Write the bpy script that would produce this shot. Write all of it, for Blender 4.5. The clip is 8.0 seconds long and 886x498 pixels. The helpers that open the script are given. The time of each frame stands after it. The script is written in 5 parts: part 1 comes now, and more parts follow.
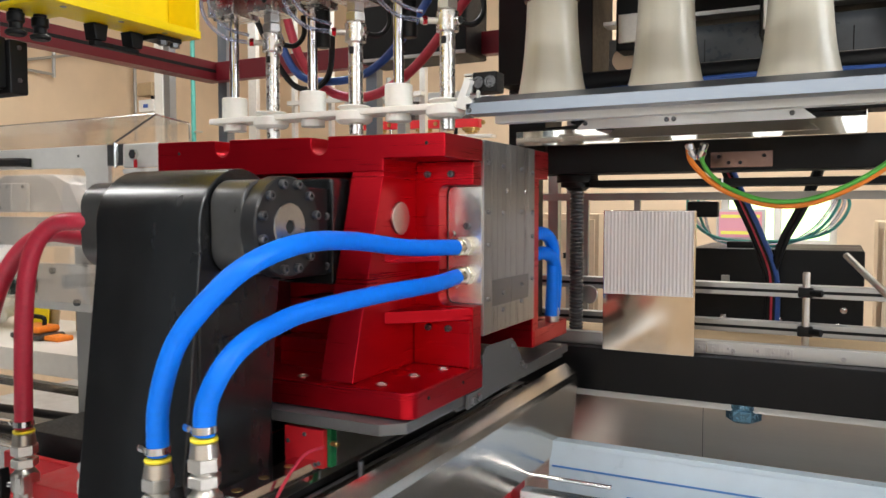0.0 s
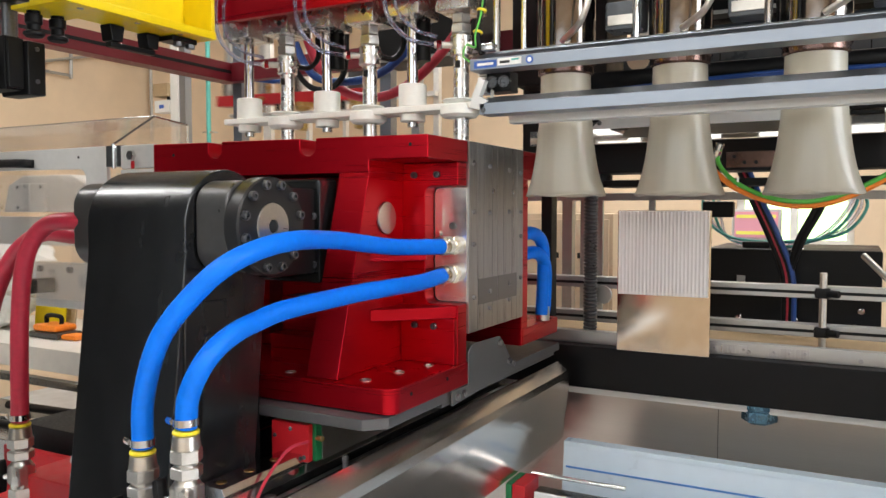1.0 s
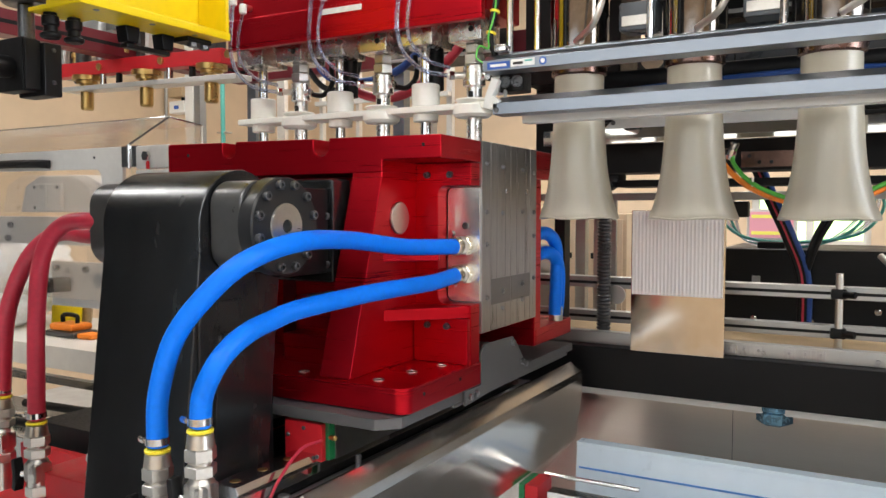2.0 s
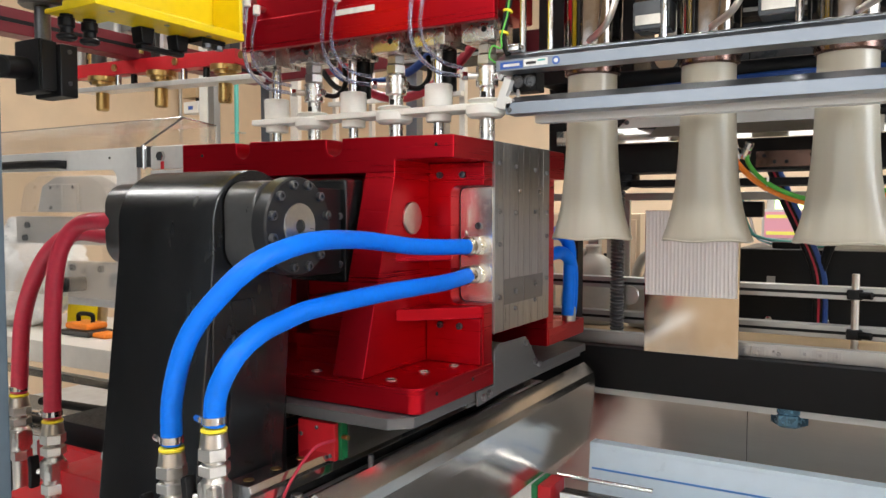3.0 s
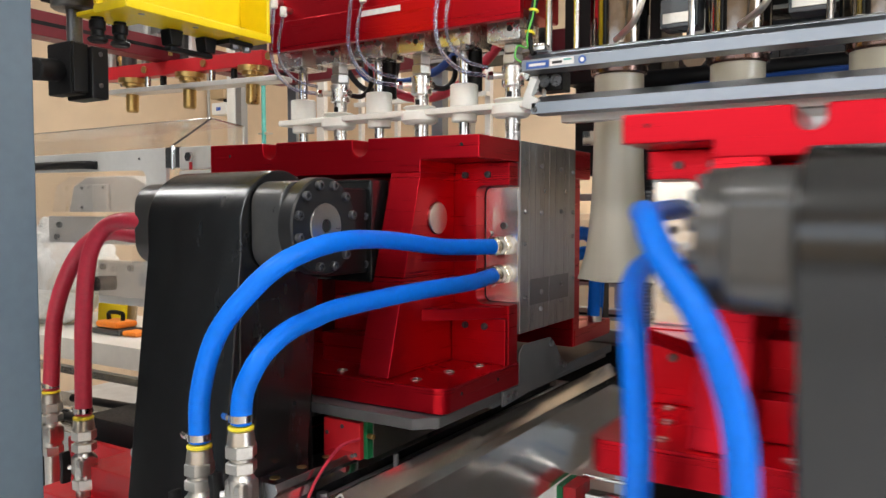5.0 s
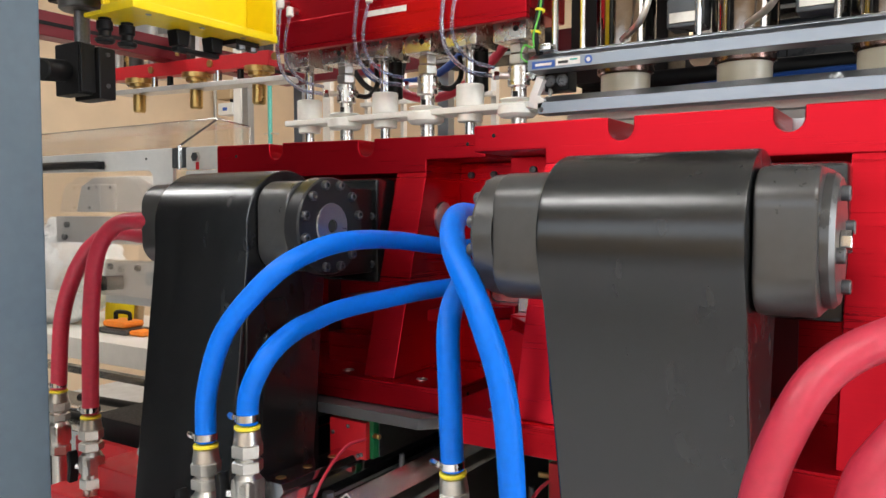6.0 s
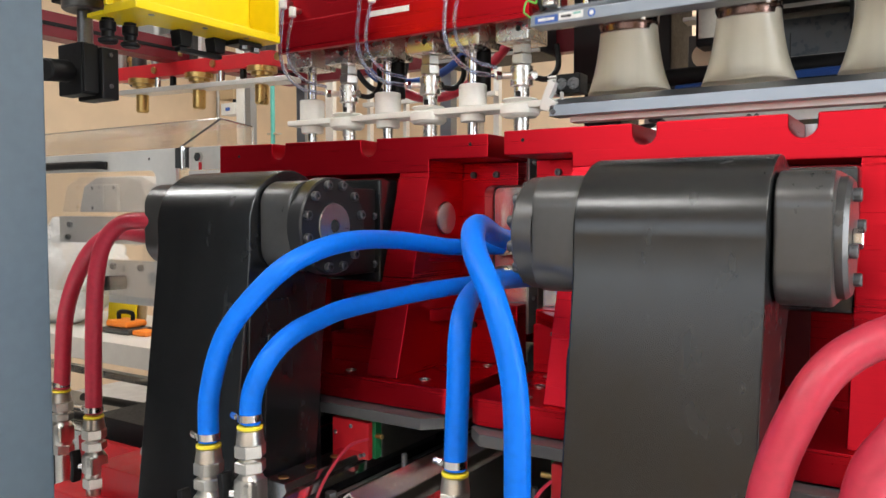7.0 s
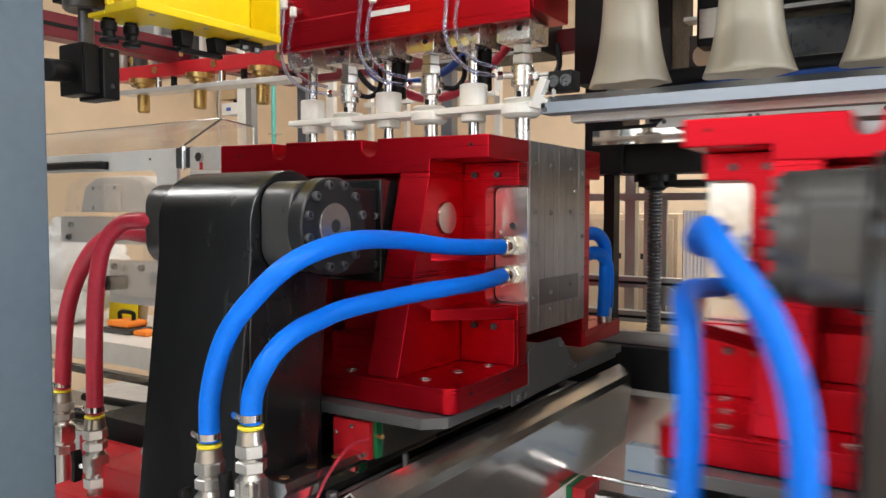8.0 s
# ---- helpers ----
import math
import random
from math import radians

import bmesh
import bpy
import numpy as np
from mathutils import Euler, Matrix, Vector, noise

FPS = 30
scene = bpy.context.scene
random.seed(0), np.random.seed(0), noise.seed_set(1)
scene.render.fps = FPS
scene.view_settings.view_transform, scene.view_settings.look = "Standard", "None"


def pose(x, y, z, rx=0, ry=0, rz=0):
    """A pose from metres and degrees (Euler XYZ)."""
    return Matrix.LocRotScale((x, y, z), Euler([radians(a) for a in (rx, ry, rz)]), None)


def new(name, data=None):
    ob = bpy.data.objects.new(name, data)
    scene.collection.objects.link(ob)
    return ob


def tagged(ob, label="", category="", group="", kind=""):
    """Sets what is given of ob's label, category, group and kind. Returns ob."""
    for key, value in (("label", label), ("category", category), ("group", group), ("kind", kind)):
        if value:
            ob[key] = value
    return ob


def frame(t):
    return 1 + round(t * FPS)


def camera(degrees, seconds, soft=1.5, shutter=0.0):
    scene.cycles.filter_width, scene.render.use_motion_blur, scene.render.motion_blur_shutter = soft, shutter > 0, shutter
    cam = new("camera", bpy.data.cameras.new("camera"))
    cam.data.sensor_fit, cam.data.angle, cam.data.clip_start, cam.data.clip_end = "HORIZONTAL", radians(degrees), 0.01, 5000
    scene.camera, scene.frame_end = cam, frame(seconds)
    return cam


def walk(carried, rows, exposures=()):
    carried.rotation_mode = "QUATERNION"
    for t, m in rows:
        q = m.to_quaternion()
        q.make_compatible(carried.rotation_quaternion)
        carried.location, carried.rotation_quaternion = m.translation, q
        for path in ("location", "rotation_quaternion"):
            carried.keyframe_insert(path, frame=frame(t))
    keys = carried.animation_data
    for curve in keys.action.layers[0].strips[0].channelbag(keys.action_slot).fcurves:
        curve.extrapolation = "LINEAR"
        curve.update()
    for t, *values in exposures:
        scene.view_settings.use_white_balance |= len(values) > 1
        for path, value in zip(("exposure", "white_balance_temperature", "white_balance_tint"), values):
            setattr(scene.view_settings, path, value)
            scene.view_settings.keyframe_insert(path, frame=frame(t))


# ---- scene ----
cam = camera(59.7, 8.0, soft=1.5, shutter=0.5)

EYE = (0.0, 0.0, 1.55)
BASE_YAW, PITCH = 27.2, -2.9
PATH = [(0.0, 0.0, 0), (0.5, 0.55, 0), (1.0, 1.02, 0), (1.5, 1.5, 0), (3.0, 2.93, 0), (3.5, 3.4, 0),
        (4.0, 3.9, 0), (4.5, 4.38, 0), (4.7, 4.57, 0), (6.0, 5.25, 0), (6.5, 5.38, 0), (7.0, 5.44, 0), (7.5, 5.47, 0), (8.0, 5.5, 0)]
walk(cam, [(t, pose(*EYE, 90 + PITCH, roll, BASE_YAW + yaw)) for t, yaw, roll in PATH])

# ---------------------------------------------------------------- light
scene.view_settings.exposure = 0.0
world = bpy.data.worlds.new("world")
scene.world = world
world.use_nodes = True
sky = world.node_tree.nodes.new("ShaderNodeTexSky")
sky.sky_type, sky.sun_disc = "NISHITA", False
sky.sun_elevation, sky.sun_rotation = radians(40), radians(200)
world.node_tree.nodes["Background"].inputs["Strength"].default_value = 0.12
world.node_tree.links.new(sky.outputs["Color"], world.node_tree.nodes["Background"].inputs["Color"])
sun = new("sun", bpy.data.lights.new("sun", "SUN"))
sun.data.energy, sun.data.angle, sun.data.color = 3.0, radians(0.5), (1, 0.95, 0.88)
sun.rotation_euler = (radians(50), 0, radians(20))


def lamp(x, y, z, sx, sy, power, rz=0, tilt=0, colour=(1, 0.96, 0.9)):
    data = bpy.data.lights.new("lamp", "AREA")
    data.shape, data.size, data.size_y, data.energy, data.color = "RECTANGLE", sx, sy, power, colour
    ob = new("lamp", data)
    ob.matrix_world = pose(x, y, z, tilt, 0, rz)
    return ob


# ceiling lamps are assumed for the hall; all hang out of view
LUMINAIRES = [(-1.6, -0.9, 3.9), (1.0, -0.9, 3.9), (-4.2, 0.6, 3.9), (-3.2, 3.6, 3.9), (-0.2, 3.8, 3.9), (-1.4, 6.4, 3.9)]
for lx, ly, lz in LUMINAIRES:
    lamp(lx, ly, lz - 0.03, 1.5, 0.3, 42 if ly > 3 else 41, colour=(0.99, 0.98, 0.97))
# daylight lamp in an unseen window, assumed behind the camera
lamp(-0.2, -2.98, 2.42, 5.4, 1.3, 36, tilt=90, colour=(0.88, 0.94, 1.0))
# and one in an added, unseen east window, to brighten faces turned right
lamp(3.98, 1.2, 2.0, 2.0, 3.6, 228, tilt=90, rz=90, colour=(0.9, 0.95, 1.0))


# ---------------------------------------------------------------- materials
def mat(name, colour, rough=0.5, metal=0.0, vary=0.12, scale=18.0, bump=0.0, bump_scale=120.0, stretch=(1, 1, 1),
        rough_vary=0.1, coat=0.0, spec=0.5):
    m = bpy.data.materials.new(name)
    m.use_nodes = True
    nt = m.node_tree
    N, L = nt.nodes, nt.links
    b = N["Principled BSDF"]
    b.inputs["Roughness"].default_value, b.inputs["Metallic"].default_value = rough, metal
    b.inputs["Specular IOR Level"].default_value, b.inputs["Coat Weight"].default_value = spec, coat
    tc, mp = N.new("ShaderNodeTexCoord"), N.new("ShaderNodeMapping")
    mp.inputs["Scale"].default_value = stretch
    L.new(tc.outputs["Object"], mp.inputs["Vector"])
    n1, n2 = N.new("ShaderNodeTexNoise"), N.new("ShaderNodeTexNoise")
    n1.inputs["Scale"].default_value, n1.inputs["Detail"].default_value = scale * 0.25, 4
    n2.inputs["Scale"].default_value, n2.inputs["Detail"].default_value = scale * 4, 6
    add = N.new("ShaderNodeMath")
    add.operation = "ADD"
    for n, i in ((n1, 0), (n2, 1)):
        L.new(mp.outputs["Vector"], n.inputs["Vector"])
        L.new(n.outputs["Fac"], add.inputs[i])
    ramp = N.new("ShaderNodeMapRange")
    ramp.inputs["From Min"].default_value, ramp.inputs["From Max"].default_value = 0.7, 1.3
    ramp.inputs["To Min"].default_value, ramp.inputs["To Max"].default_value = 1 - vary, 1 + vary
    L.new(add.outputs[0], ramp.inputs["Value"])
    mix = N.new("ShaderNodeMix")
    mix.data_type, mix.blend_type = "RGBA", "MULTIPLY"
    mix.inputs["Factor"].default_value = 1
    mix.inputs["A"].default_value = (*colour, 1)
    L.new(ramp.outputs["Result"], mix.inputs["B"])
    L.new(mix.outputs["Result"], b.inputs["Base Color"])
    rr = N.new("ShaderNodeMapRange")
    rr.inputs["From Min"].default_value, rr.inputs["From Max"].default_value = 0.7, 1.3
    rr.inputs["To Min"].default_value, rr.inputs["To Max"].default_value = max(0.02, rough - rough_vary), min(1, rough + rough_vary)
    L.new(add.outputs[0], rr.inputs["Value"])
    L.new(rr.outputs["Result"], b.inputs["Roughness"])
    if bump:
        n3, bp = N.new("ShaderNodeTexNoise"), N.new("ShaderNodeBump")
        n3.inputs["Scale"].default_value, n3.inputs["Detail"].default_value = bump_scale, 3
        bp.inputs["Strength"].default_value, bp.inputs["Distance"].default_value = bump, 0.002
        L.new(mp.outputs["Vector"], n3.inputs["Vector"])
        L.new(n3.outputs["Fac"], bp.inputs["Height"])
        L.new(bp.outputs["Normal"], b.inputs["Normal"])
    return m


def glassy(name, colour, rough, ior=1.45, alpha=1.0, trans=1.0):
    m = bpy.data.materials.new(name)
    m.use_nodes = True
    b = m.node_tree.nodes["Principled BSDF"]
    b.inputs["Base Color"].default_value = (*colour, 1)
    b.inputs["Roughness"].default_value, b.inputs["Transmission Weight"].default_value = rough, trans
    b.inputs["IOR"].default_value, b.inputs["Alpha"].default_value = ior, alpha
    return m


def glow(name, colour, strength):
    m = bpy.data.materials.new(name)
    m.use_nodes = True
    b = m.node_tree.nodes["Principled BSDF"]
    b.inputs["Base Color"].default_value = (*colour, 1)
    b.inputs["Emission Color"].default_value, b.inputs["Emission Strength"].default_value = (*colour, 1), strength
    return m


RED = mat("red_anodised", (0.5, 0.003, 0.0135), 0.3, 0.8, 0.05, 5, 0.015, 30, (0.25, 0.25, 22), 0.045)
RED_PAINT = mat("red_paint", (0.52, 0.012, 0.02), 0.42, 0.0, 0.08, 10)
BLACK_ARM = mat("black_burnished_steel", (0.008, 0.0084, 0.009), 0.24, 0.0, 0.25, 6, 0.02, 50, (1, 1, 0.5), 0.04, spec=0.6)
GREY_STEEL = mat("gunmetal", (0.082, 0.081, 0.08), 0.32, 0.5, 0.08, 14, 0.02, rough_vary=0.05)
DARK = mat("black_powder_coat", (0.007, 0.007, 0.0075), 0.45, 0.0, 0.2, 30, 0.04, 300, spec=0.2)
ALU = mat("machined_aluminium", (0.38, 0.38, 0.385), 0.33, 0.9, 0.2, 8, 0.03, 40, (14, 14, 0.5), 0.06)
ALU_MATT = mat("anodised_aluminium", (0.27, 0.3, 0.345), 0.34, 0.95, 0.04, 16, 0.0, 100, (0.2, 1, 1), 0.03)
ALU_WHITE = mat("white_anodised_sheet", (0.7, 0.7, 0.68), 0.42, 0.35, 0.05, 12)
STEEL = mat("stainless_sheet", (0.58, 0.57, 0.55), 0.17, 1.0, 0.05, 4, 0.03, 30, (8, 1, 1), 0.04)
ALU_SATIN = mat("satin_aluminium", (0.42, 0.42, 0.41), 0.42, 0.85, 0.05, 10, 0.0, 100, (0.2, 1, 1), 0.03)
ALU_DARK = mat("milled_dark_aluminium", (0.2, 0.2, 0.205), 0.4, 0.8, 0.08, 14, 0.04, 80, (1, 1, 10), 0.05)
COVER = mat("satin_stainless", (0.72, 0.68, 0.63), 0.21, 1.0, 0.05, 4, 0.0, 40, (8, 1, 8), 0.03)
BRUSHED = mat("brushed_stainless", (0.64, 0.57, 0.5), 0.31, 1.0, 0.02, 6, 0.0, 40, (0.3, 1, 12), 0.008)
# red with the shade already put into its colour
SHADED_RED = mat("shaded_red_profile", (0.15, 0.006, 0.014), 0.4, 0.2, 0.08, 10)
BRONZE = mat("heat_tinted_steel", (0.16, 0.1, 0.085), 0.25, 1.0, 0.15, 20, rough_vary=0.04)
DARK_GREY = mat("blue_grey_enamel", (0.085, 0.098, 0.115), 0.35, 0.0, 0.12, 10)
MIRROR = mat("polished_steel", (0.66, 0.62, 0.57), 0.045, 1.0, 0.03, 5, 0.01, 8, rough_vary=0.015)
ALU_POLISHED = mat("polished_aluminium", (0.84, 0.82, 0.8), 0.2, 0.85, 0.06, 14, 0.03, 20, rough_vary=0.06)
ALU_PALE = mat("bead_blasted_aluminium", (0.72, 0.7, 0.67), 0.4, 0.6, 0.08, 12, 0.02, 80)
ALU_BRIGHT = mat("bright_machined_aluminium", (0.74, 0.73, 0.71), 0.27, 0.92, 0.02, 10, 0.0, 60, (1, 1, 1), 0.02)
DIE_STEEL = mat("polished_die_steel", (0.21, 0.185, 0.165), 0.1, 1.0, 0.12, 14, 0.03, 25, rough_vary=0.04)
# darkened flange tone, with the lack of light put into its colour
FLANGE_DIM = mat("dimmed_flange_steel", (0.022, 0.022, 0.023), 0.34, 0.3, 0.08, 14, rough_vary=0.04)
SLATE = mat("grey_slide_plate", (0.12, 0.12, 0.122), 0.35, 0.3, 0.08, 14, rough_vary=0.05)
PLATE_STEEL = mat("warm_polished_plate", (0.6, 0.53, 0.45), 0.13, 1.0, 0.08, 6, 0.05, 5, (1, 1, 1), 0.04)
PALE_BRASS = mat("pale_plated_brass", (0.62, 0.57, 0.45), 0.28, 1.0, 0.05, 40)
CHROME = mat("chrome", (0.66, 0.66, 0.66), 0.15, 1.0, 0.05, 30, rough_vary=0.03)
NICKEL = mat("nickel_plated", (0.6, 0.58, 0.54), 0.33, 1.0, 0.06, 40, 0.03, 60, rough_vary=0.05)
BRASS = mat("brass", (0.5, 0.34, 0.13), 0.34, 1.0, 0.05, 40)
BOLT = mat("bolt_steel", (0.33, 0.33, 0.34), 0.35, 1.0, 0.12, 60)
BLACK_BOLT = mat("black_oxide_bolt", (0.11, 0.112, 0.118), 0.34, 0.7, 0.2, 60)
# near-black for flat discs and patches that paint the shade inside holes
HOLE_SHADE = mat("painted_hole_shade", (0.008, 0.008, 0.008), 0.8)
BLUE_HOSE = mat("blue_rubber", (0.0, 0.165, 0.78), 0.45, 0.0, 0.08, 20, 0.06, 260, spec=0.25)
RED_HOSE = mat("red_rubber", (0.5, 0.03, 0.06), 0.4, 0.0, 0.12, 20, 0.08, 260)
YELLOW = mat("yellow_paint", (0.8, 0.59, 0.0), 0.4, 0.0, 0.06, 10)
YELLOW_RING = mat("yellow_plastic", (0.8, 0.65, 0.03), 0.5)
WHITE_PLASTIC = mat("white_pom", (0.86, 0.87, 0.82), 0.45, 0.0, 0.04, 20)
BENCH = mat("cream_laminate", (0.72, 0.68, 0.62), 0.4, 0.0, 0.06, 4)
BEIGE = mat("beige_wall_paint", (0.74, 0.57, 0.395), 0.75, 0.0, 0.06, 1.2, 0.05, 40)
# for unseen walls, dark only so black steel has nothing bright to mirror
UNSEEN_DARK_WALL = mat("reflection_darkening_wall", (0.05, 0.052, 0.055), 0.7, 0.0, 0.1, 1.2, 0.05, 40)
CONCRETE = mat("light_epoxy_floor", (0.58, 0.6, 0.62), 0.4, 0.0, 0.2, 2.0, 0.1, 30)
WHITE_PAINT = mat("white_paint", (0.75, 0.74, 0.7), 0.6, 0.0, 0.05, 3)
GREY_PAINT = mat("blue_grey_paint", (0.085, 0.115, 0.14), 0.45, 0.0, 0.08, 12, 0.05, 250)
GREEN = mat("green_plastic", (0.01, 0.18, 0.06), 0.5)
TEAL = mat("teal_paint", (0.1, 0.42, 0.36), 0.5)
FILM_BLUE = mat("blue_film_covered_sheet", (0.7, 0.84, 0.96), 0.35, 0.0, 0.03, 5)
# jug plastic, its colour darkened for the shadow it stands in
JUG = mat("dimmed_milky_polyethylene", (0.44, 0.41, 0.35), 0.4, 0.0, 0.05, 8)
RIBBED = mat("milky_ribbed_plastic", (0.8, 0.75, 0.72), 0.4, 0.0, 0.04, 12, 0.0, 100, (6, 1, 0.5))
BOLT_BLUE = mat("blued_steel", (0.13, 0.27, 0.38), 0.25, 0.6, 0.1, 20)
FILM_LINE = mat("blue_print", (0.1, 0.3, 0.72), 0.5)
ORANGE = mat("orange_plastic", (0.85, 0.23, 0.02), 0.45)
GREEN_CABLE = mat("green_cable", (0.1, 0.45, 0.06), 0.45)
BLUE_CABLE = mat("blue_cable", (0.012, 0.06, 0.26), 0.4)
TRANSLUCENT_TUBE = glassy("clear_blue_tube", (0.55, 0.63, 0.88), 0.06, 1.42, 0.85, 0.92)
CLEAR = glassy("clear_acrylic", (0.97, 0.96, 0.95), 0.04, 1.2, 0.28)
CARD = mat("brown_card", (0.42, 0.3, 0.17), 0.7)
PAPER = mat("white_paper", (0.78, 0.78, 0.76), 0.6)
LABEL_BLUE = mat("blue_label", (0.03, 0.1, 0.4), 0.4)
INK = mat("black_ink", (0.03, 0.03, 0.03), 0.6)
WINDOW_GLOW = glow("lamp_tube", (1, 0.97, 0.9), 6)
LEAF = mat("garden_green", (0.12, 0.22, 0.05), 0.7, 0, 0.5, 3)
# emission stands in for sunlight on the greenery
GARDEN_GLOW = glow("glowing_garden", (0.62, 0.85, 0.4), 2.2)
SCREEN_PINK = glow("screen_pink", (0.55, 0.25, 0.3), 0.7)
SCREEN_YELLOW = glow("screen_yellow", (0.6, 0.55, 0.1), 0.8)


def parison_material():
    m = bpy.data.materials.new("milky_melt_plastic")
    m.use_nodes = True
    N, L = m.node_tree.nodes, m.node_tree.links
    b = N["Principled BSDF"]
    b.inputs["Base Color"].default_value = (0.56, 0.54, 0.47, 1)
    b.inputs["Roughness"].default_value = 0.32
    b.inputs["Subsurface Weight"].default_value, b.inputs["Subsurface Scale"].default_value = 0.0, 0.01
    b.inputs["Coat Weight"].default_value, b.inputs["Coat Roughness"].default_value = 0.5, 0.18
    tc, mp, n, r = N.new("ShaderNodeTexCoord"), N.new("ShaderNodeMapping"), N.new("ShaderNodeTexNoise"), N.new("ShaderNodeMix")
    mp.inputs["Scale"].default_value = (40, 40, 1.5)
    n.inputs["Scale"].default_value, n.inputs["Detail"].default_value = 1.0, 4
    r.data_type = "RGBA"
    r.inputs["A"].default_value, r.inputs["B"].default_value = (0.5, 0.468, 0.385, 1), (0.65, 0.615, 0.515, 1)
    L.new(tc.outputs["Object"], mp.inputs["Vector"]), L.new(mp.outputs["Vector"], n.inputs["Vector"])
    L.new(n.outputs["Fac"], r.inputs["Factor"]), L.new(r.outputs["Result"], b.inputs["Base Color"])
    tr, mx = N.new("ShaderNodeBsdfTranslucent"), N.new("ShaderNodeMixShader")
    tr.inputs["Color"].default_value = (0.85, 0.82, 0.72, 1)
    mx.inputs["Fac"].default_value = 0.3
    L.new(b.outputs[0], mx.inputs[1]), L.new(tr.outputs[0], mx.inputs[2])
    L.new(mx.outputs[0], N["Material Output"].inputs["Surface"])
    return m


MELT = parison_material()

# ---------------------------------------------------------------- mesh helpers (world coordinates)
ORIGIN = {}
FLIP = [None]          # mirror plane in x, or None


def thing(name, at, label, category, group="", kind=""):
    e = new(name)
    e.empty_display_size = 0.05
    x = at[0] if FLIP[0] is None else 2 * FLIP[0] - at[0]
    e.location = (x, at[1], at[2])
    ORIGIN[e] = Vector((x, at[1], at[2]))
    return tagged(e, label, category, group, kind)


def root_origin(ob):
    while ob is not None:
        if ob in ORIGIN:
            return ORIGIN[ob]
        ob = ob.parent
    return Vector((0, 0, 0))


def finish(name, bm, material, smooth=True):
    if FLIP[0] is not None:
        for v in bm.verts:
            v.co.x = 2 * FLIP[0] - v.co.x
        bmesh.ops.reverse_faces(bm, faces=bm.faces)
    me = bpy.data.meshes.new(name)
    for f in bm.faces:
        f.smooth = smooth
    if smooth:
        for e in bm.edges:
            if len(e.link_faces) == 2 and e.calc_face_angle(0) > 0.46:
                e.smooth = False
    bm.to_mesh(me)
    bm.free()
    for m in (material if isinstance(material, (list, tuple)) else [material]):
        me.materials.append(m)
    return me


def even_normals(ob):
    """Flat faces shade flat, their rounded edges smooth."""
    m = ob.modifiers.new("normals", "WEIGHTED_NORMAL")
    m.keep_sharp, m.weight = True, 80


def part(name, bm, material, parent, label=""):
    o = root_origin(parent)
    me = finish(name, bm, material)
    me.transform(Matrix.Translation(-o))
    ob = new(name, me)
    ob.parent = parent
    even_normals(ob)
    if label:
        tagged(ob, label)
    return ob


def solo(name, bm, material, label, category="", group="", kind=""):
    """A thing of one mesh, with its origin at its lowest middle."""
    me = finish(name, bm, material)
    co = [v.co for v in me.vertices]
    o = Vector(((min(c.x for c in co) + max(c.x for c in co)) / 2, (min(c.y for c in co) + max(c.y for c in co)) / 2, min(c.z for c in co)))
    me.transform(Matrix.Translation(-o))
    ob = new(name, me)
    ob.location = o
    ORIGIN[ob] = o
    if category != "plastic tube":
        even_normals(ob)
    return tagged(ob, label, category, group, kind)


def box(x0, x1, y0, y1, z0, z1, bevel=0.002, bm=None, seg=2):
    b = bmesh.new()
    bmesh.ops.create_cube(b, size=1)
    for v in b.verts:
        v.co = Vector(((x0 + x1) / 2 + v.co.x * (x1 - x0), (y0 + y1) / 2 + v.co.y * (y1 - y0), (z0 + z1) / 2 + v.co.z * (z1 - z0)))
    if bevel:
        bmesh.ops.bevel(b, geom=b.edges[:], offset=min(bevel, 0.45 * min(abs(x1 - x0), abs(y1 - y0), abs(z1 - z0))), segments=seg, profile=0.5, affect="EDGES")
    return join(bm, b)


def join(bm, b):
    if bm is None:
        return b
    me = bpy.data.meshes.new("tmp")
    b.to_mesh(me)
    b.free()
    bm.from_mesh(me)
    bpy.data.meshes.remove(me)
    return bm


def prism(outline, axis, a, b_, bevel=0.002, bm=None, seg=2):
    """Extrude a closed outline; axis x: points are (y, z); y: (x, z); z: (x, y)."""
    b = bmesh.new()
    put = {"x": lambda p, d: (d, p[0], p[1]), "y": lambda p, d: (p[0], d, p[1]), "z": lambda p, d: (p[0], p[1], d)}[axis]
    f = b.faces.new([b.verts.new(put(p, a)) for p in outline])
    r = bmesh.ops.extrude_face_region(b, geom=[f])
    shift = Vector(put((0, 0), b_ - a))
    for v in r["geom"]:
        if isinstance(v, bmesh.types.BMVert):
            v.co += shift
    bmesh.ops.recalc_face_normals(b, faces=b.faces)
    if bevel:
        sharp = [e for e in b.edges if len(e.link_faces) == 2 and e.calc_face_angle(0) > 0.5]
        bmesh.ops.bevel(b, geom=sharp, offset=bevel, segments=seg, profile=0.5, affect="EDGES", clamp_overlap=True)
    return join(bm, b)


def lathe(profile, p0, direction, n=24, bm=None):
    """Spin (distance along direction, radius) pairs round an axis through p0."""
    b = bmesh.new()
    d = Vector(direction).normalized()
    q = Vector((0, 0, 1)).rotation_difference(d)
    rings = []
    for h, r in profile:
        rings.append([b.verts.new(Vector(p0) + q @ Vector((r * math.cos(2 * math.pi * k / n), r * math.sin(2 * math.pi * k / n), h))) for k in range(n)])
    for a, c in zip(rings, rings[1:]):
        for k in range(n):
            b.faces.new((a[k], a[(k + 1) % n], c[(k + 1) % n], c[k]))
    b.faces.new(rings[0][::-1]), b.faces.new(rings[-1])
    bmesh.ops.recalc_face_normals(b, faces=b.faces)
    return join(bm, b)


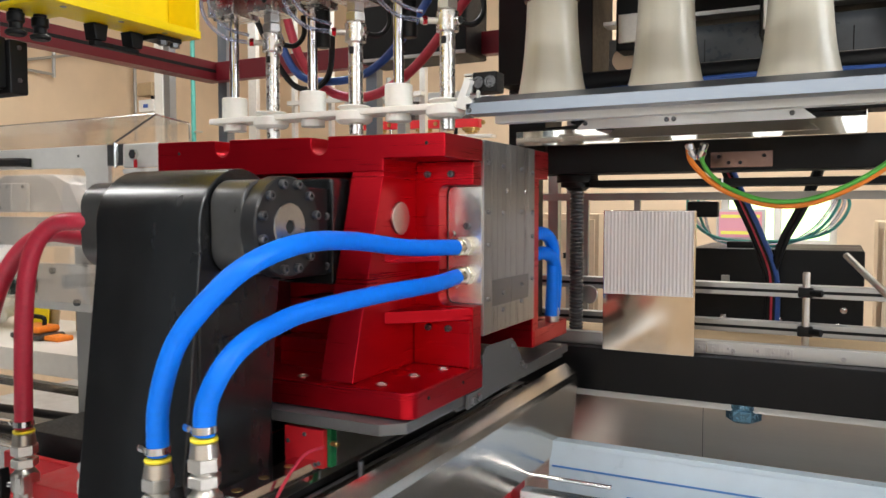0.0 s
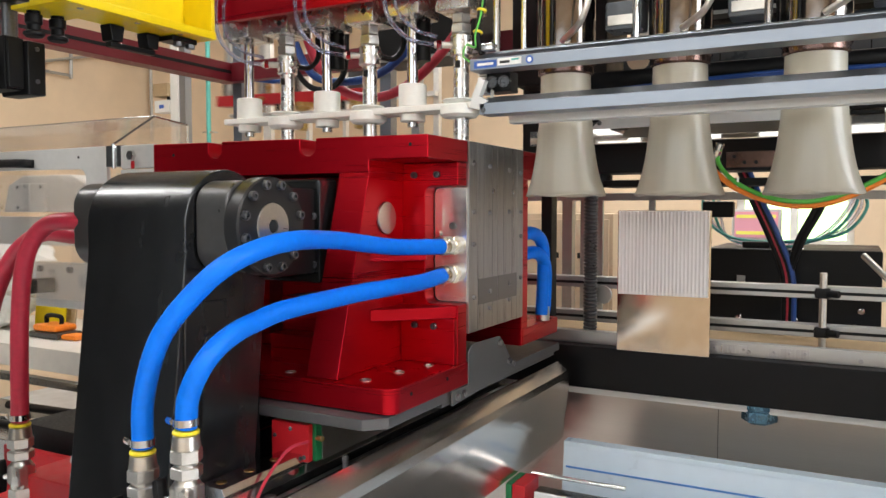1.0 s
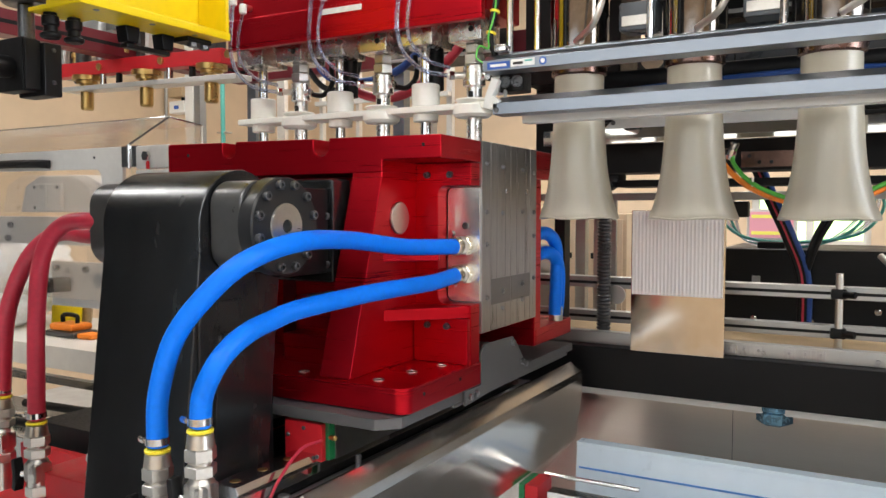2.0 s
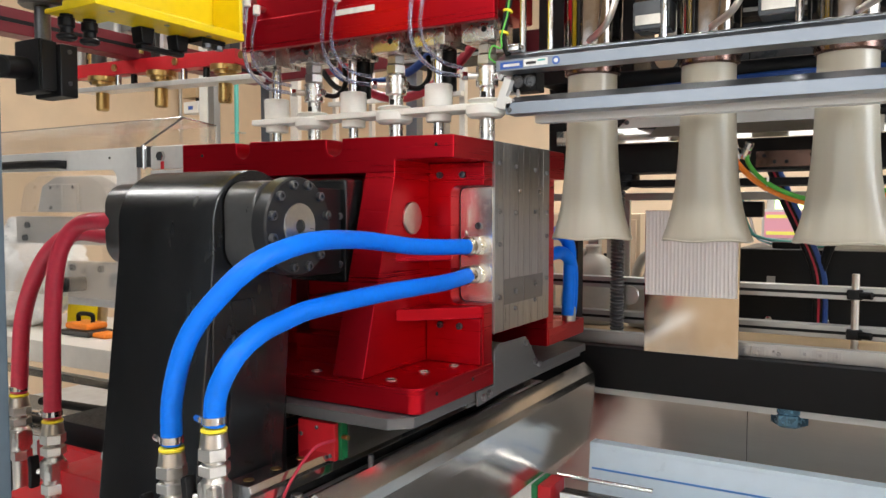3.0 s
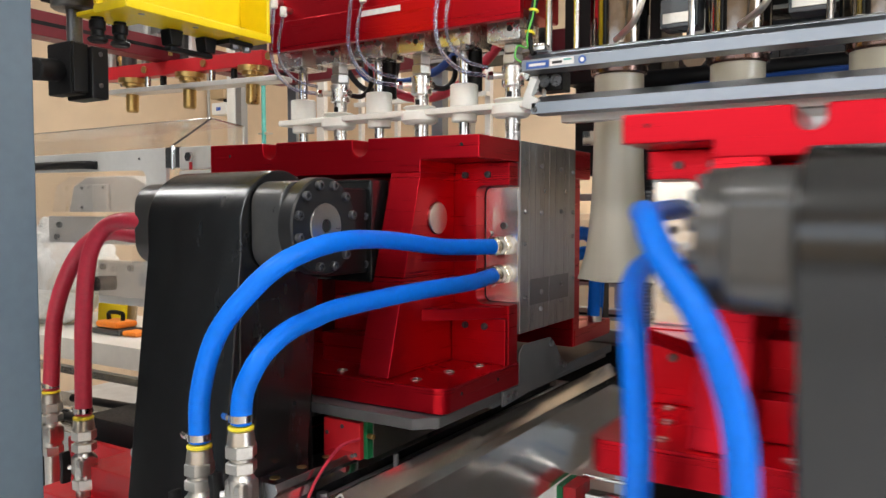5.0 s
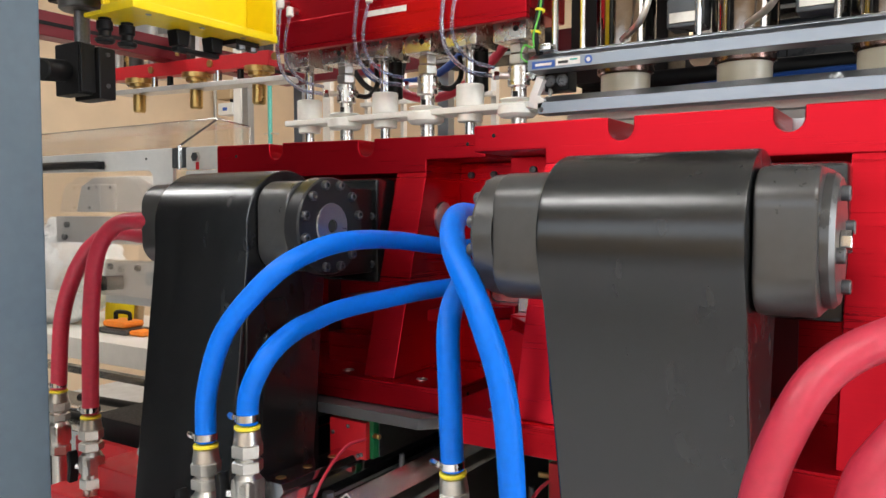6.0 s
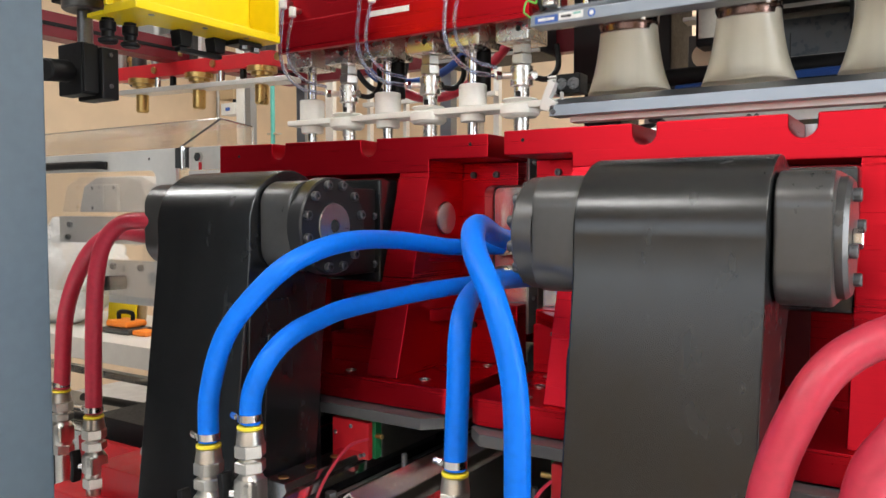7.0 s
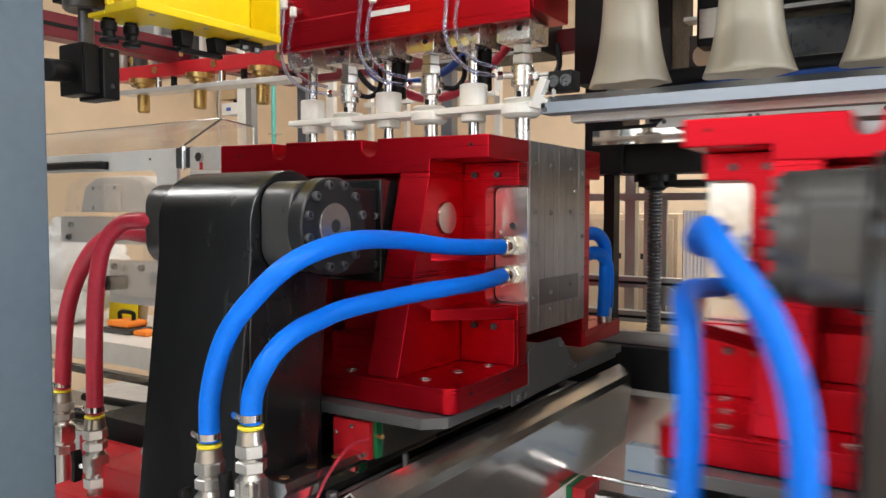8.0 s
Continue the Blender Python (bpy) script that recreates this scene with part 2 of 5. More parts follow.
def cyl(p0, p1, r, n=20, bm=None, chamfer=0.0015):
    d = Vector(p1) - Vector(p0)
    h, c = d.length, min(chamfer, 0.3 * d.length, 0.3 * r)
    return lathe([(0, r - c), (c, r), (h - c, r), (h, r - c)], p0, d, n, bm)


def hexa(p0, p1, r, bm=None):
    d = Vector(p1) - Vector(p0)
    h = d.length
    return lathe([(0, r * 0.9), (0.1 * h, r), (0.9 * h, r), (h, r * 0.9)], p0, d, 6, bm)


def spline(points, steps=8):
    """Catmull-Rom through the points."""
    P = [Vector(p) for p in points]
    P = [2 * P[0] - P[1], *P, 2 * P[-1] - P[-2]]
    out = []
    for i in range(1, len(P) - 2):
        for s in range(steps):
            t = s / steps
            a, b, c, d = P[i - 1:i + 3]
            out.append(0.5 * (2 * b + (c - a) * t + (2 * a - 5 * b + 4 * c - d) * t * t + (3 * b - a - 3 * c + d) * t ** 3))
    out.append(P[-2])
    return out


def tube(points, r, n=16, steps=8, bm=None):
    b = bmesh.new()
    path = spline(points, steps)
    up, rings = None, []
    for i, p in enumerate(path):
        t = (path[min(i + 1, len(path) - 1)] - path[max(i - 1, 0)]).normalized()
        side = t.orthogonal().normalized() if up is None else (up - t * up.dot(t)).normalized()
        up = side
        other = t.cross(side)
        rings.append([b.verts.new(p + r * (math.cos(2 * math.pi * k / n) * side + math.sin(2 * math.pi * k / n) * other)) for k in range(n)])
    for a, c in zip(rings, rings[1:]):
        for k in range(n):
            b.faces.new((a[k], a[(k + 1) % n], c[(k + 1) % n], c[k]))
    b.faces.new(rings[0][::-1]), b.faces.new(rings[-1])
    bmesh.ops.recalc_face_normals(b, faces=b.faces)
    return join(bm, b)


def socket_bolt(p, direction, r, parent, material=None, name="bolt"):
    """A socket head cap screw with its recess, seat at p, head along direction."""
    d = Vector(direction).normalized()
    h = r * 1.1
    bm = lathe([(0, r), (h * 0.85, r), (h, r * 0.88), (h, r * 0.5), (h * 0.5, r * 0.5), (h * 0.5, r * 0.05)], p, d, 14)
    return part(name, bm, material or BLACK_BOLT, parent)


def arc(cx, cy, r, a0, a1, n=10):
    return [(cx + r * math.cos(radians(a0 + (a1 - a0) * k / n)), cy + r * math.sin(radians(a0 + (a1 - a0) * k / n))) for k in range(n + 1)]

# ---------------------------------------------------------------- the hall
def hall():
    solo("floor", box(-8, 6, -4, 12, -0.2, 0.0, 0), CONCRETE, "grey concrete hall floor", "floor", kind="structure")
    solo("ceiling", box(-8, 6, -4, 12, 4.2, 4.4, 0), WHITE_PAINT, "white painted hall ceiling", "ceiling", kind="structure")
    # out of view, added dark to keep the blow-side arm's reflections black
    solo("unseen_dark_wall_west", box(-6.4, -6.2, -4, 1.2, 0, 4.2, 0), UNSEEN_DARK_WALL, "unseen dark grey wall that darkens reflections", "wall", kind="structure")
    solo("wall_west", box(-6.4, -6.2, 1.2, 12, 0, 4.2, 0), BEIGE, "beige painted hall wall", "wall", kind="structure")
    bm = box(4.0, 4.2, -4, -0.7, 0, 4.2, 0)
    bm = box(4.0, 4.2, 3.1, 12, 0, 4.2, 0, bm)
    bm = box(4.0, 4.2, -0.7, 3.1, 0, 0.9, 0, bm)
    bm = box(4.0, 4.2, -0.7, 3.1, 3.1, 4.2, 0, bm)
    solo("wall_east", bm, BEIGE, "beige painted hall wall with an assumed wide window", "wall", kind="structure")
    # added window, never in view, holding the lamp that lights from the right
    w3 = thing("assumed_window_east", (4.1, 1.2, 0.9), "wide white framed hall window, assumed out of view", "window", kind="structure")
    for fy in (-0.67, 1.2, 3.07):
        part("window_frame", box(4.05, 4.12, fy - 0.03, fy + 0.03, 0.9, 3.1, 0.003), WHITE_PAINT, w3)
    # likewise unseen and darkened for what the arm mirrors
    solo("unseen_dark_wall_southwest", box(-6.2, -3.0, -3.2, -3.0, 0, 4.2, 0), UNSEEN_DARK_WALL, "unseen dark grey wall that darkens reflections", "wall", kind="structure")
    bm = box(2.6, 4.0, -3.2, -3.0, 0, 4.2, 0)
    bm = box(-3.0, 2.6, -3.2, -3.0, 0, 1.75, 0, bm)
    bm = box(-3.0, 2.6, -3.2, -3.0, 3.1, 4.2, 0, bm)
    solo("wall_south", bm, BEIGE, "beige painted hall wall with an assumed wide window", "wall", kind="structure")
    # unseen window, assumed where bright reflections point
    w2 = thing("assumed_window_south", (-0.2, -3.1, 1.75), "wide white framed hall window, assumed out of view", "window", kind="structure")
    for fx in (-2.97, -1.1, 0.75, 2.57):
        part("window_frame", box(fx - 0.03, fx + 0.03, -3.15, -3.08, 1.75, 3.1, 0.003), WHITE_PAINT, w2)
    # rear wall with a window opening
    wx0, wx1, wz0, wz1, y0 = -0.98, -0.02, 1.22, 1.70, 7.5
    bm = box(-6.2, wx0, y0, y0 + 0.2, 0, 4.2, 0)
    bm = box(wx1, 4.0, y0, y0 + 0.2, 0, 4.2, 0, bm)
    bm = box(wx0, wx1, y0, y0 + 0.2, 0, wz0, 0, bm)
    bm = box(wx0, wx1, y0, y0 + 0.2, wz1, 4.2, 0, bm)
    solo("wall_north", bm, BEIGE, "beige painted hall wall with a window", "wall", kind="structure")
    w = thing("window_1", ((wx0 + wx1) / 2, y0 + 0.08, wz0), "white framed window onto a sunny garden", "window", kind="structure")
    bm = box(wx0, wx0 + 0.06, y0 + 0.05, y0 + 0.12, wz0, wz1)
    bm = box(wx1 - 0.06, wx1, y0 + 0.05, y0 + 0.12, wz0, wz1, bm=bm)
    bm = box(wx0 + 0.06, wx1 - 0.06, y0 + 0.05, y0 + 0.12, wz0, wz0 + 0.06, bm=bm)
    bm = box(wx0 + 0.06, wx1 - 0.06, y0 + 0.05, y0 + 0.12, wz1 - 0.06, wz1, bm=bm)
    bm = box(-0.53, -0.47, y0 + 0.05, y0 + 0.12, wz0 + 0.06, wz1 - 0.06, bm=bm)
    part("window_frame", bm, WHITE_PAINT, w)
    solo("ground", box(-40, 40, 8.4, 80, -0.3, -0.05, 0), LEAF, "sunlit grass outside", "grass", kind="structure")
    # this backdrop glows by itself in place of sunlit green
    solo("backdrop", box(-30, 30, 40, 40.2, -1, 7, 0), GARDEN_GLOW, "glowing green backdrop outside the window", "hedge", kind="structure")


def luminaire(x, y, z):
    e = thing("ceiling_light", (x, y, z), "long white ceiling light, assumed out of view", "lamp", "ceiling lights")
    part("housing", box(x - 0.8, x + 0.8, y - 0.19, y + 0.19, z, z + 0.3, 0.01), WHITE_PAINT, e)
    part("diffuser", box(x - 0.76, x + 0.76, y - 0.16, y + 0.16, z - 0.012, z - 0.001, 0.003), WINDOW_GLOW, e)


hall()
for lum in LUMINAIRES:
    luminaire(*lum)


# ---------------------------------------------------------------- mould clamp, built for the blow side and mirrored for the extrusion side
ARMS = []


def clamp_front(group, arm_dx=0.0, half=0.145, reach=0.23, slots=(-1.199, -1.508), az=1.517, drop=0.011, flange_r=0.1):
    c = thing("mould_clamp", (-1.3, 1.6, 1.11), "red anodised mould clamp with black lever arm and aluminium mould half", "mould clamp", group)
    # top beam with two U slots
    zt, zb = 1.722, 1.638
    out = [(-1.74, zb), (-1.018, zb), (-1.018, 1.668), (-0.858, 1.668), (-0.858, zt)]
    for sx in slots:
        zs = zt + drop * (-0.858 - sx) / 0.88
        out += [(sx + 0.0235, zs), (sx + 0.0235, zs - 0.02)] + arc(sx, zs - 0.02, 0.0235, 0, -180, 10)[1:-1] + [(sx - 0.0235, zs - 0.02), (sx - 0.0235, zs)]
    out += [(-1.74, zt + drop)]
    b = part("top_beam", prism(out, "y", 1.528, 1.731, 0.004), RED, c)
    for bx in (-0.905, -1.66):
        part("screw_hole", cyl((bx, 1.53, 1.70), (bx, 1.5268, 1.70), 0.0045, 12), HOLE_SHADE, b)
    # back plate, open at one end round the mould's water ports
    out = [(-1.738, 1.11), (-0.862, 1.11), (-0.862, 1.315)] + arc(-0.935, 1.335, 0.02, 270, 180, 5) + arc(-0.935, 1.59, 0.02, 180, 90, 5) + [(-0.862, 1.61), (-0.862, 1.667), (-1.017, 1.667), (-1.017, 1.637), (-1.738, 1.637)]
    part("back_plate", prism(out, "y", 1.684, 1.733, 0.003), RED, c)
    for bx in (-0.985, -0.92):
        socket_bolt((bx, 1.685, 1.637), (0, -1, 0), 0.0085, c)
    part("gusset", prism([(-1.018, 1.53), (-0.866, 1.684), (-1.018, 1.684)], "z", 1.283, 1.312, 0.003), RED, c)
    part("gusset", prism([(-1.018, 1.53), (-0.935, 1.655), (-0.95, 1.684), (-1.018, 1.684)], "z", 1.425, 1.452, 0.003), RED, c)
    lo = part("lower_wall", box(-1.017, -0.864, 1.668, 1.684, 1.168, 1.282, 0.003), RED, c)
    for bx in (-0.975, -0.92):
        socket_bolt((bx, 1.669, 1.262), (0, -1, 0), 0.0085, lo)
    # sloping ribs
    for x0, x1 in ((-1.105, -1.018), (-1.735, -1.548)):
        rib = part("rib", prism([(1.684, 1.168), (1.395, 1.168), (1.530, 1.640), (1.684, 1.640)], "x", x0, x1, 0.003), RED, c)
        if x1 > -1.1:
            part("pin_cover", cyl((x1 - 0.001, 1.60, 1.53), (x1 + 0.006, 1.60, 1.53), 0.04, 32), NICKEL, rib, "round steel pin cover")
    part("step", box(-1.30, -1.105, 1.50, 1.684, 1.168, 1.24, 0.003), RED, c)
    part("step", box(-1.30, -1.105, 1.56, 1.684, 1.24, 1.33, 0.003), RED, c)
    # foot
    out = [(-1.735, 1.733)] + [(-1.735, 1.40)] + arc(-1.71, 1.40, 0.025, 180, 270, 6) + arc(-0.888, 1.405, 0.03, 270, 360, 8) + [(-0.858, 1.733)]
    foot = part("foot", prism(out, "z", 1.111, 1.168, 0.003), RED, c)
    for bx, by in ((-1.17, 1.42), (-0.965, 1.43), (-0.945, 1.54), (-0.92, 1.64)):
        part("countersunk_bolt", lathe([(0, 0.014), (0.002, 0.014), (0.002, 0.009), (-0.006, 0.008), (-0.006, 0.001)], (bx, by, 1.168), (0, 0, 1), 16), NICKEL, foot)
    for by in (1.45, 1.62):
        part("screw_hole", cyl((-0.859, by, 1.145), (-0.8555, by, 1.145), 0.0045, 12), HOLE_SHADE, foot)
    # clevis and lever arm
    ay, lug, head_r = 1.21, 0.092, 0.117
    ax = -1.305 + arm_dx
    cl = part("clevis_plate", box(ax - 0.21, ax + 0.186, 1.47, 1.545, 1.375, 1.625, 0.01), BLACK_ARM, c)
    part("clevis_body", box(ax - 0.165, ax + 0.17, 1.302, 1.684, 1.40, 1.60, 0.006), DARK, c)
    for bx, bz in ((ax + 0.168, 1.535), (ax + 0.168, 1.42), (ax + 0.14, 1.50)):
        socket_bolt((bx, 1.471, bz), (0, -1, 0), 0.0085, cl)
    for x0, x1 in ((ax + half + 0.002, ax + reach), (ax - reach + 0.006, ax - half - 0.002)):
        out = arc(ay - lug + 0.052, az + lug - 0.052, 0.052, 90, 180, 9) + arc(ay - lug + 0.052, az - lug + 0.052, 0.052, 180, 270, 9) + [(1.30, az - lug), (1.30, az + lug)]
        part("clevis_lug", prism(out, "x", x0, x1, 0.006), GREY_STEEL, c)
    for xs, sgn in ((ax + reach, 1), (ax - reach + 0.006, -1)):
        # same flange in two tones for its light: dim here, gunmetal when mirrored
        fl = part("flange", lathe([(0, flange_r), (0.032, flange_r), (0.036, flange_r - 0.003), (0.036, 0.001)] if sgn > 0 else [(0, 0.084), (0.01, 0.084), (0.016, 0.078), (0.016, 0.001)], (xs, ay, az), (sgn, 0, 0), 48), FLANGE_DIM if FLIP[0] is None else GREY_STEEL, c)
        face = xs + (0.036 if sgn > 0 else -0.016)
        if sgn > 0:
            part("dial", lathe([(0, 0.047), (0.003, 0.046), (0.003, 0.014), (-0.01, 0.013), (-0.01, 0.001)], (face, ay, az), (sgn, 0, 0), 36), NICKEL, fl, "engraved steel centre disc")
            part("shaft_hole", cyl((xs + 0.03, ay, az), (xs + 0.0375, ay, az), 0.0135, 20), HOLE_SHADE, fl)
            for k in range(10):
                a0 = 2 * math.pi * (k / 24.0 + 0.6)
                ca, sa = math.cos(a0), math.sin(a0)
                mark = box(-0.0006, 0.0006, 0.03, 0.044, 0, 0.0004, 0)
                for v in mark.verts:
                    u, w, t = v.co.x, v.co.y, v.co.z
                    v.co = Vector((face + 0.0031 + t, ay + w * ca - u * sa, az + w * sa + u * ca))
                part("dial_mark", mark, INK, fl)
        else:
            part("centre_bolt", hexa((face, ay - 0.02, az), (face - 0.014, ay - 0.02, az), 0.014), CHROME, fl, "bright hexagon bolt")
        ring = flange_r - 0.0145 if sgn > 0 else 0.06
        for k in range(0, 12, 1 if sgn > 0 else 3):
            a = 2 * math.pi * (k + 0.5) / 12
            socket_bolt((face, ay + ring * math.cos(a), az + ring * math.sin(a)), (sgn, 0, 0), 0.0095, fl)
    # arm: round head, flat faces, leaning towards its pivot
    out = arc(ay, az, head_r, 15, 180, 22) + [(ay - head_r, az - 0.06), (0.985, 0.55)] + ([(1.24, 0.55), (ay + head_r, az - 0.12)] if FLIP[0] is None else [(1.09, 0.55), (1.2, 1.25), (ay + head_r - 0.01, az - 0.06)])
    arm = part("lever_arm", prism(out, "x", ax - half, ax + half, 0.005), BLACK_ARM, c)
    out = [(1.09, 0.70), (1.19, 0.70)] + arc(1.215, 1.28, 0.02, 0, 90, 4) + arc(1.15, 1.28, 0.02, 90, 180, 4)
    part("flank_pocket", prism(out, "x", ax + half - 0.001, ax + half + 0.011, 0.004), BLACK_ARM, arm)
    # no real recess: a darker red patch paints the slot's shade
    part("slot_shade_patch", prism(arc(-1.435, 1.36, 0.022, 0, 180, 8) + [(-1.457, 1.2), (-1.413, 1.2)], "y", 1.6795, 1.6835, 0.0005), SHADED_RED, c)
    out = [(1.07, 0.66), (1.21, 0.66)] + arc(1.2, 1.32, 0.045, 0, 90, 6) + arc(1.13, 1.32, 0.045, 90, 180, 6)
    part("flank_web", prism(out, "x", ax + half - 0.001, ax + half + 0.005, 0.003), BLACK_ARM, arm)
    if FLIP[0] is None:
        part("back_web", box(ax - half + 0.01, ax + half - 0.03, 1.23, 1.34, 0.55, 1.30, 0.01), DARK, arm)
    ARMS.append((arm, ay - 1.6, az - 1.11))
    # mould half in two plates
    mould_plates(c, ((1.735, 1.7855, (1.668, 1.545, 1.463, 1.327)), (1.7875, 1.9085, (1.663, 1.542, 1.335, 1.29))), (1.789, 1.9065))
    plate = part("port_plate", prism([(-0.861, 1.318)] + arc(-0.935, 1.335, 0.017, 270, 180, 5) + arc(-0.935, 1.59, 0.017, 180, 90, 5) + [(-0.861, 1.607)], "y", 1.7305, 1.7345, 0.001), ALU_POLISHED, c, "polished aluminium port plate")
    for bx, bz in ((-0.94, 1.49), (-0.935, 1.36)):
        part("screw", hexa((bx, 1.7305, bz), (bx, 1.723, bz), 0.008), CHROME, plate)
    for z in (1.46, 1.388):
        f = part("water_port", hexa((-0.905, 1.736, z), (-0.905, 1.718, z), 0.026), PALE_BRASS, c, "plated brass water fitting")
        part("collar", cyl((-0.905, 1.718, z), (-0.906, 1.70, z), 0.0225, 20), NICKEL, f)
        part("hose_clip", cyl((-0.906, 1.70, z), (-0.91, 1.682, z), 0.0235, 20), PALE_BRASS, f)
    socket_bolt((-0.90, 1.7345, 1.51), (0, -1, 0), 0.009, c)
    return c


def mould_plates(c, plates, insert):
    """Aluminium plates bolted face to face, with milled grooves and a dark vented insert at their end."""
    x = -0.857
    for y0, y1, heights in plates:
        m = part("mould_plate", box(-1.70, x, y0, y1, 1.238, 1.722, 0.0015), ALU, c)
        for z in heights:
            socket_bolt((x - 0.001, (y0 + y1) / 2 + (0.008 if y1 - y0 > 0.06 else 0.0), z), (1, 0, 0), 0.0065, m, BOLT)
        if y1 - y0 > 0.06:
            for u in (0.28, 0.72):
                part("groove", box(x - 0.0004, x + 0.0004, y0 + (y1 - y0) * u, y0 + (y1 - y0) * u + 0.0016, 1.24, 1.72, 0), ALU_DARK, m)
            part("mould_insert", box(x - 0.001, x + 0.0012, insert[0], insert[1], 1.305, 1.372, 0.0005), ALU_DARK, m)
            part("water_plug", cyl((x - 0.001, y1 - 0.03, 1.60), (x + 0.004, y1 - 0.03, 1.60), 0.007, 12), CHROME, m)


def clamp_rear(group):
    c = thing("rear_mould_clamp", (-1.3, 2.2, 1.15), "red anodised rear mould clamp with aluminium mould half", "mould clamp", group)
    mould_plates(c, ((1.9105, 2.0435, (1.66, 1.545, 1.345, 1.30)), (2.0455, 2.09, (1.655, 1.543, 1.475, 1.355))), (1.9125, 2.04))
    part("back_plate", box(-1.738, -0.862, 2.092, 2.14, 1.15, 1.64, 0.003), RED, c)
    part("top_beam", box(-1.738, -0.862, 2.092, 2.22, 1.64, 1.722, 0.004), RED, c)
    part("foot", box(-1.735, -0.86, 2.10, 2.40, 1.15, 1.20, 0.004), RED, c)
    part("rib", prism([(2.14, 1.20), (2.36, 1.20), (2.17, 1.64), (2.14, 1.64)], "x", -1.05, -0.97, 0.003), RED, c)
    for z, d in ((1.46, 0.0), (1.40, 0.02)):
        part("water_hose", tube([(-0.90, 2.10, z), (-0.875, 2.20 + d, z + 0.02), (-0.865, 2.27 + d, z - 0.02), (-0.87, 2.29 + d, z - 0.12), (-0.875, 2.29 + d, 1.22)], 0.02, 14), BLUE_HOSE, c, "blue rubber water hose")
    part("hose_fitting", cyl((-0.875, 2.30, 1.20), (-0.875, 2.30, 1.245), 0.022), NICKEL, c)
    return c


def carriage(group):
    c = thing("clamp_carriage", (-1.3, 1.8, 0.3), "red machine carriage with grey slide plate, rails and stainless cover", "machine carriage", group)
    out = [(-1.72, 1.36), (-1.69, 1.333), (-0.91, 1.333), (-0.868, 1.375), (-0.868, 2.44), (-1.72, 2.44)]
    part("slide_plate", prism(out, "z", 1.083, 1.108, 0.003), SLATE, c)
    part("side_bar", box(-0.90, -0.872, 1.62, 2.40, 1.0715, 1.082, 0.003), SLATE, c)
    pl = part("side_plate", prism([(1.648, 1.072), (1.648, 1.109), (1.7365, 1.109), (1.7365, 1.19), (1.76, 1.208), (1.93, 1.204), (1.955, 1.185), (2.04, 1.093)], "x", -0.864, -0.858, 0.0015), SLATE, c, "bent aluminium side plate")
    for by, bz in ((1.672, 1.09), (1.705, 1.092), (1.925, 1.188), (1.99, 1.125), (2.015, 1.115)):
        part("screw", hexa((-0.859, by, bz), (-0.85, by, bz), 0.009), BOLT, pl)
    for rx in (-1.11, -1.50):
        rail = [(rx - 0.036, 0.935), (rx + 0.036, 0.935), (rx + 0.036, 0.962), (rx + 0.024, 0.976), (rx + 0.036, 0.99), (rx + 0.03, 1.005), (rx - 0.03, 1.005), (rx - 0.036, 0.99), (rx - 0.024, 0.976), (rx - 0.036, 0.962)]
        part("guide_rail", prism(rail, "y", 1.10, 2.46, 0.001), CHROME, c, "ground steel guide rail")
        for k in range(16):
            part("hole_cap", cyl((rx, 1.13 + 0.08 * k, 1.0035), (rx, 1.13 + 0.08 * k, 1.0058), 0.011, 14, chamfer=0.0004), BRASS, c)
        g = part("guide_block", box(rx - 0.058, rx + 0.058, 1.385, 1.68, 0.985, 1.082, 0.003), NICKEL, c)
        part("green_seal", box(rx - 0.058, rx + 0.058, 1.362, 1.384, 0.988, 1.08, 0.002), GREEN, g)
        cap = part("end_cap", box(rx - 0.056, rx + 0.05, 1.345, 1.361, 0.988, 1.074, 0.003), RED_PAINT, g, "red end cap")
        for bx, bz in ((rx - 0.045, 1.04), (rx, 1.06), (rx + 0.038, 1.0)):
            part("screw", cyl((bx, 1.346, bz), (bx, 1.341, bz), 0.005, 12), BLACK_BOLT, cap)
        part("grease_nipple", cyl((rx + 0.05, 1.37, 1.04), (rx + 0.078, 1.36, 1.043), 0.006, 12), BRASS, g)
        part("grease_line", tube([(rx + 0.05, 1.345, 1.038), (rx + 0.045, 1.28, 1.035), (rx + 0.05, 1.2, 0.99), (rx + 0.06, 1.14, 0.93), (rx + 0.05, 1.1, 0.85)], 0.0035, 8), RED_HOSE, g, "thin red grease line")
    part("edge_rail", box(-1.052, -1.038, 1.08, 2.46, 0.925, 0.955, 0.003), ALU, c)
    for by in (1.14, 1.2):
        part("bolt", hexa((-1.045, by, 0.955), (-1.045, by, 0.966), 0.013), BOLT, c)
    part("bed", box(-1.459, -0.93, 1.10, 2.48, 0.78, 0.934, 0.004), DARK, c)
    part("red_bed", box(-1.72, -1.461, 1.10, 2.48, 0.78, 0.934, 0.004), RED_PAINT, c)
    part("red_cheek", box(-2.02, -1.735, 1.25, 1.272, 0.45, 0.918, 0.004), RED_PAINT, c)
    part("rear_cheek", box(-2.02, -1.735, 1.30, 2.3, 0.45, 0.966, 0.004), DARK, c)
    part("red_frame", box(-1.86, -1.24, 1.06, 2.48, 0.32, 0.86, 0.006), RED_PAINT, c)
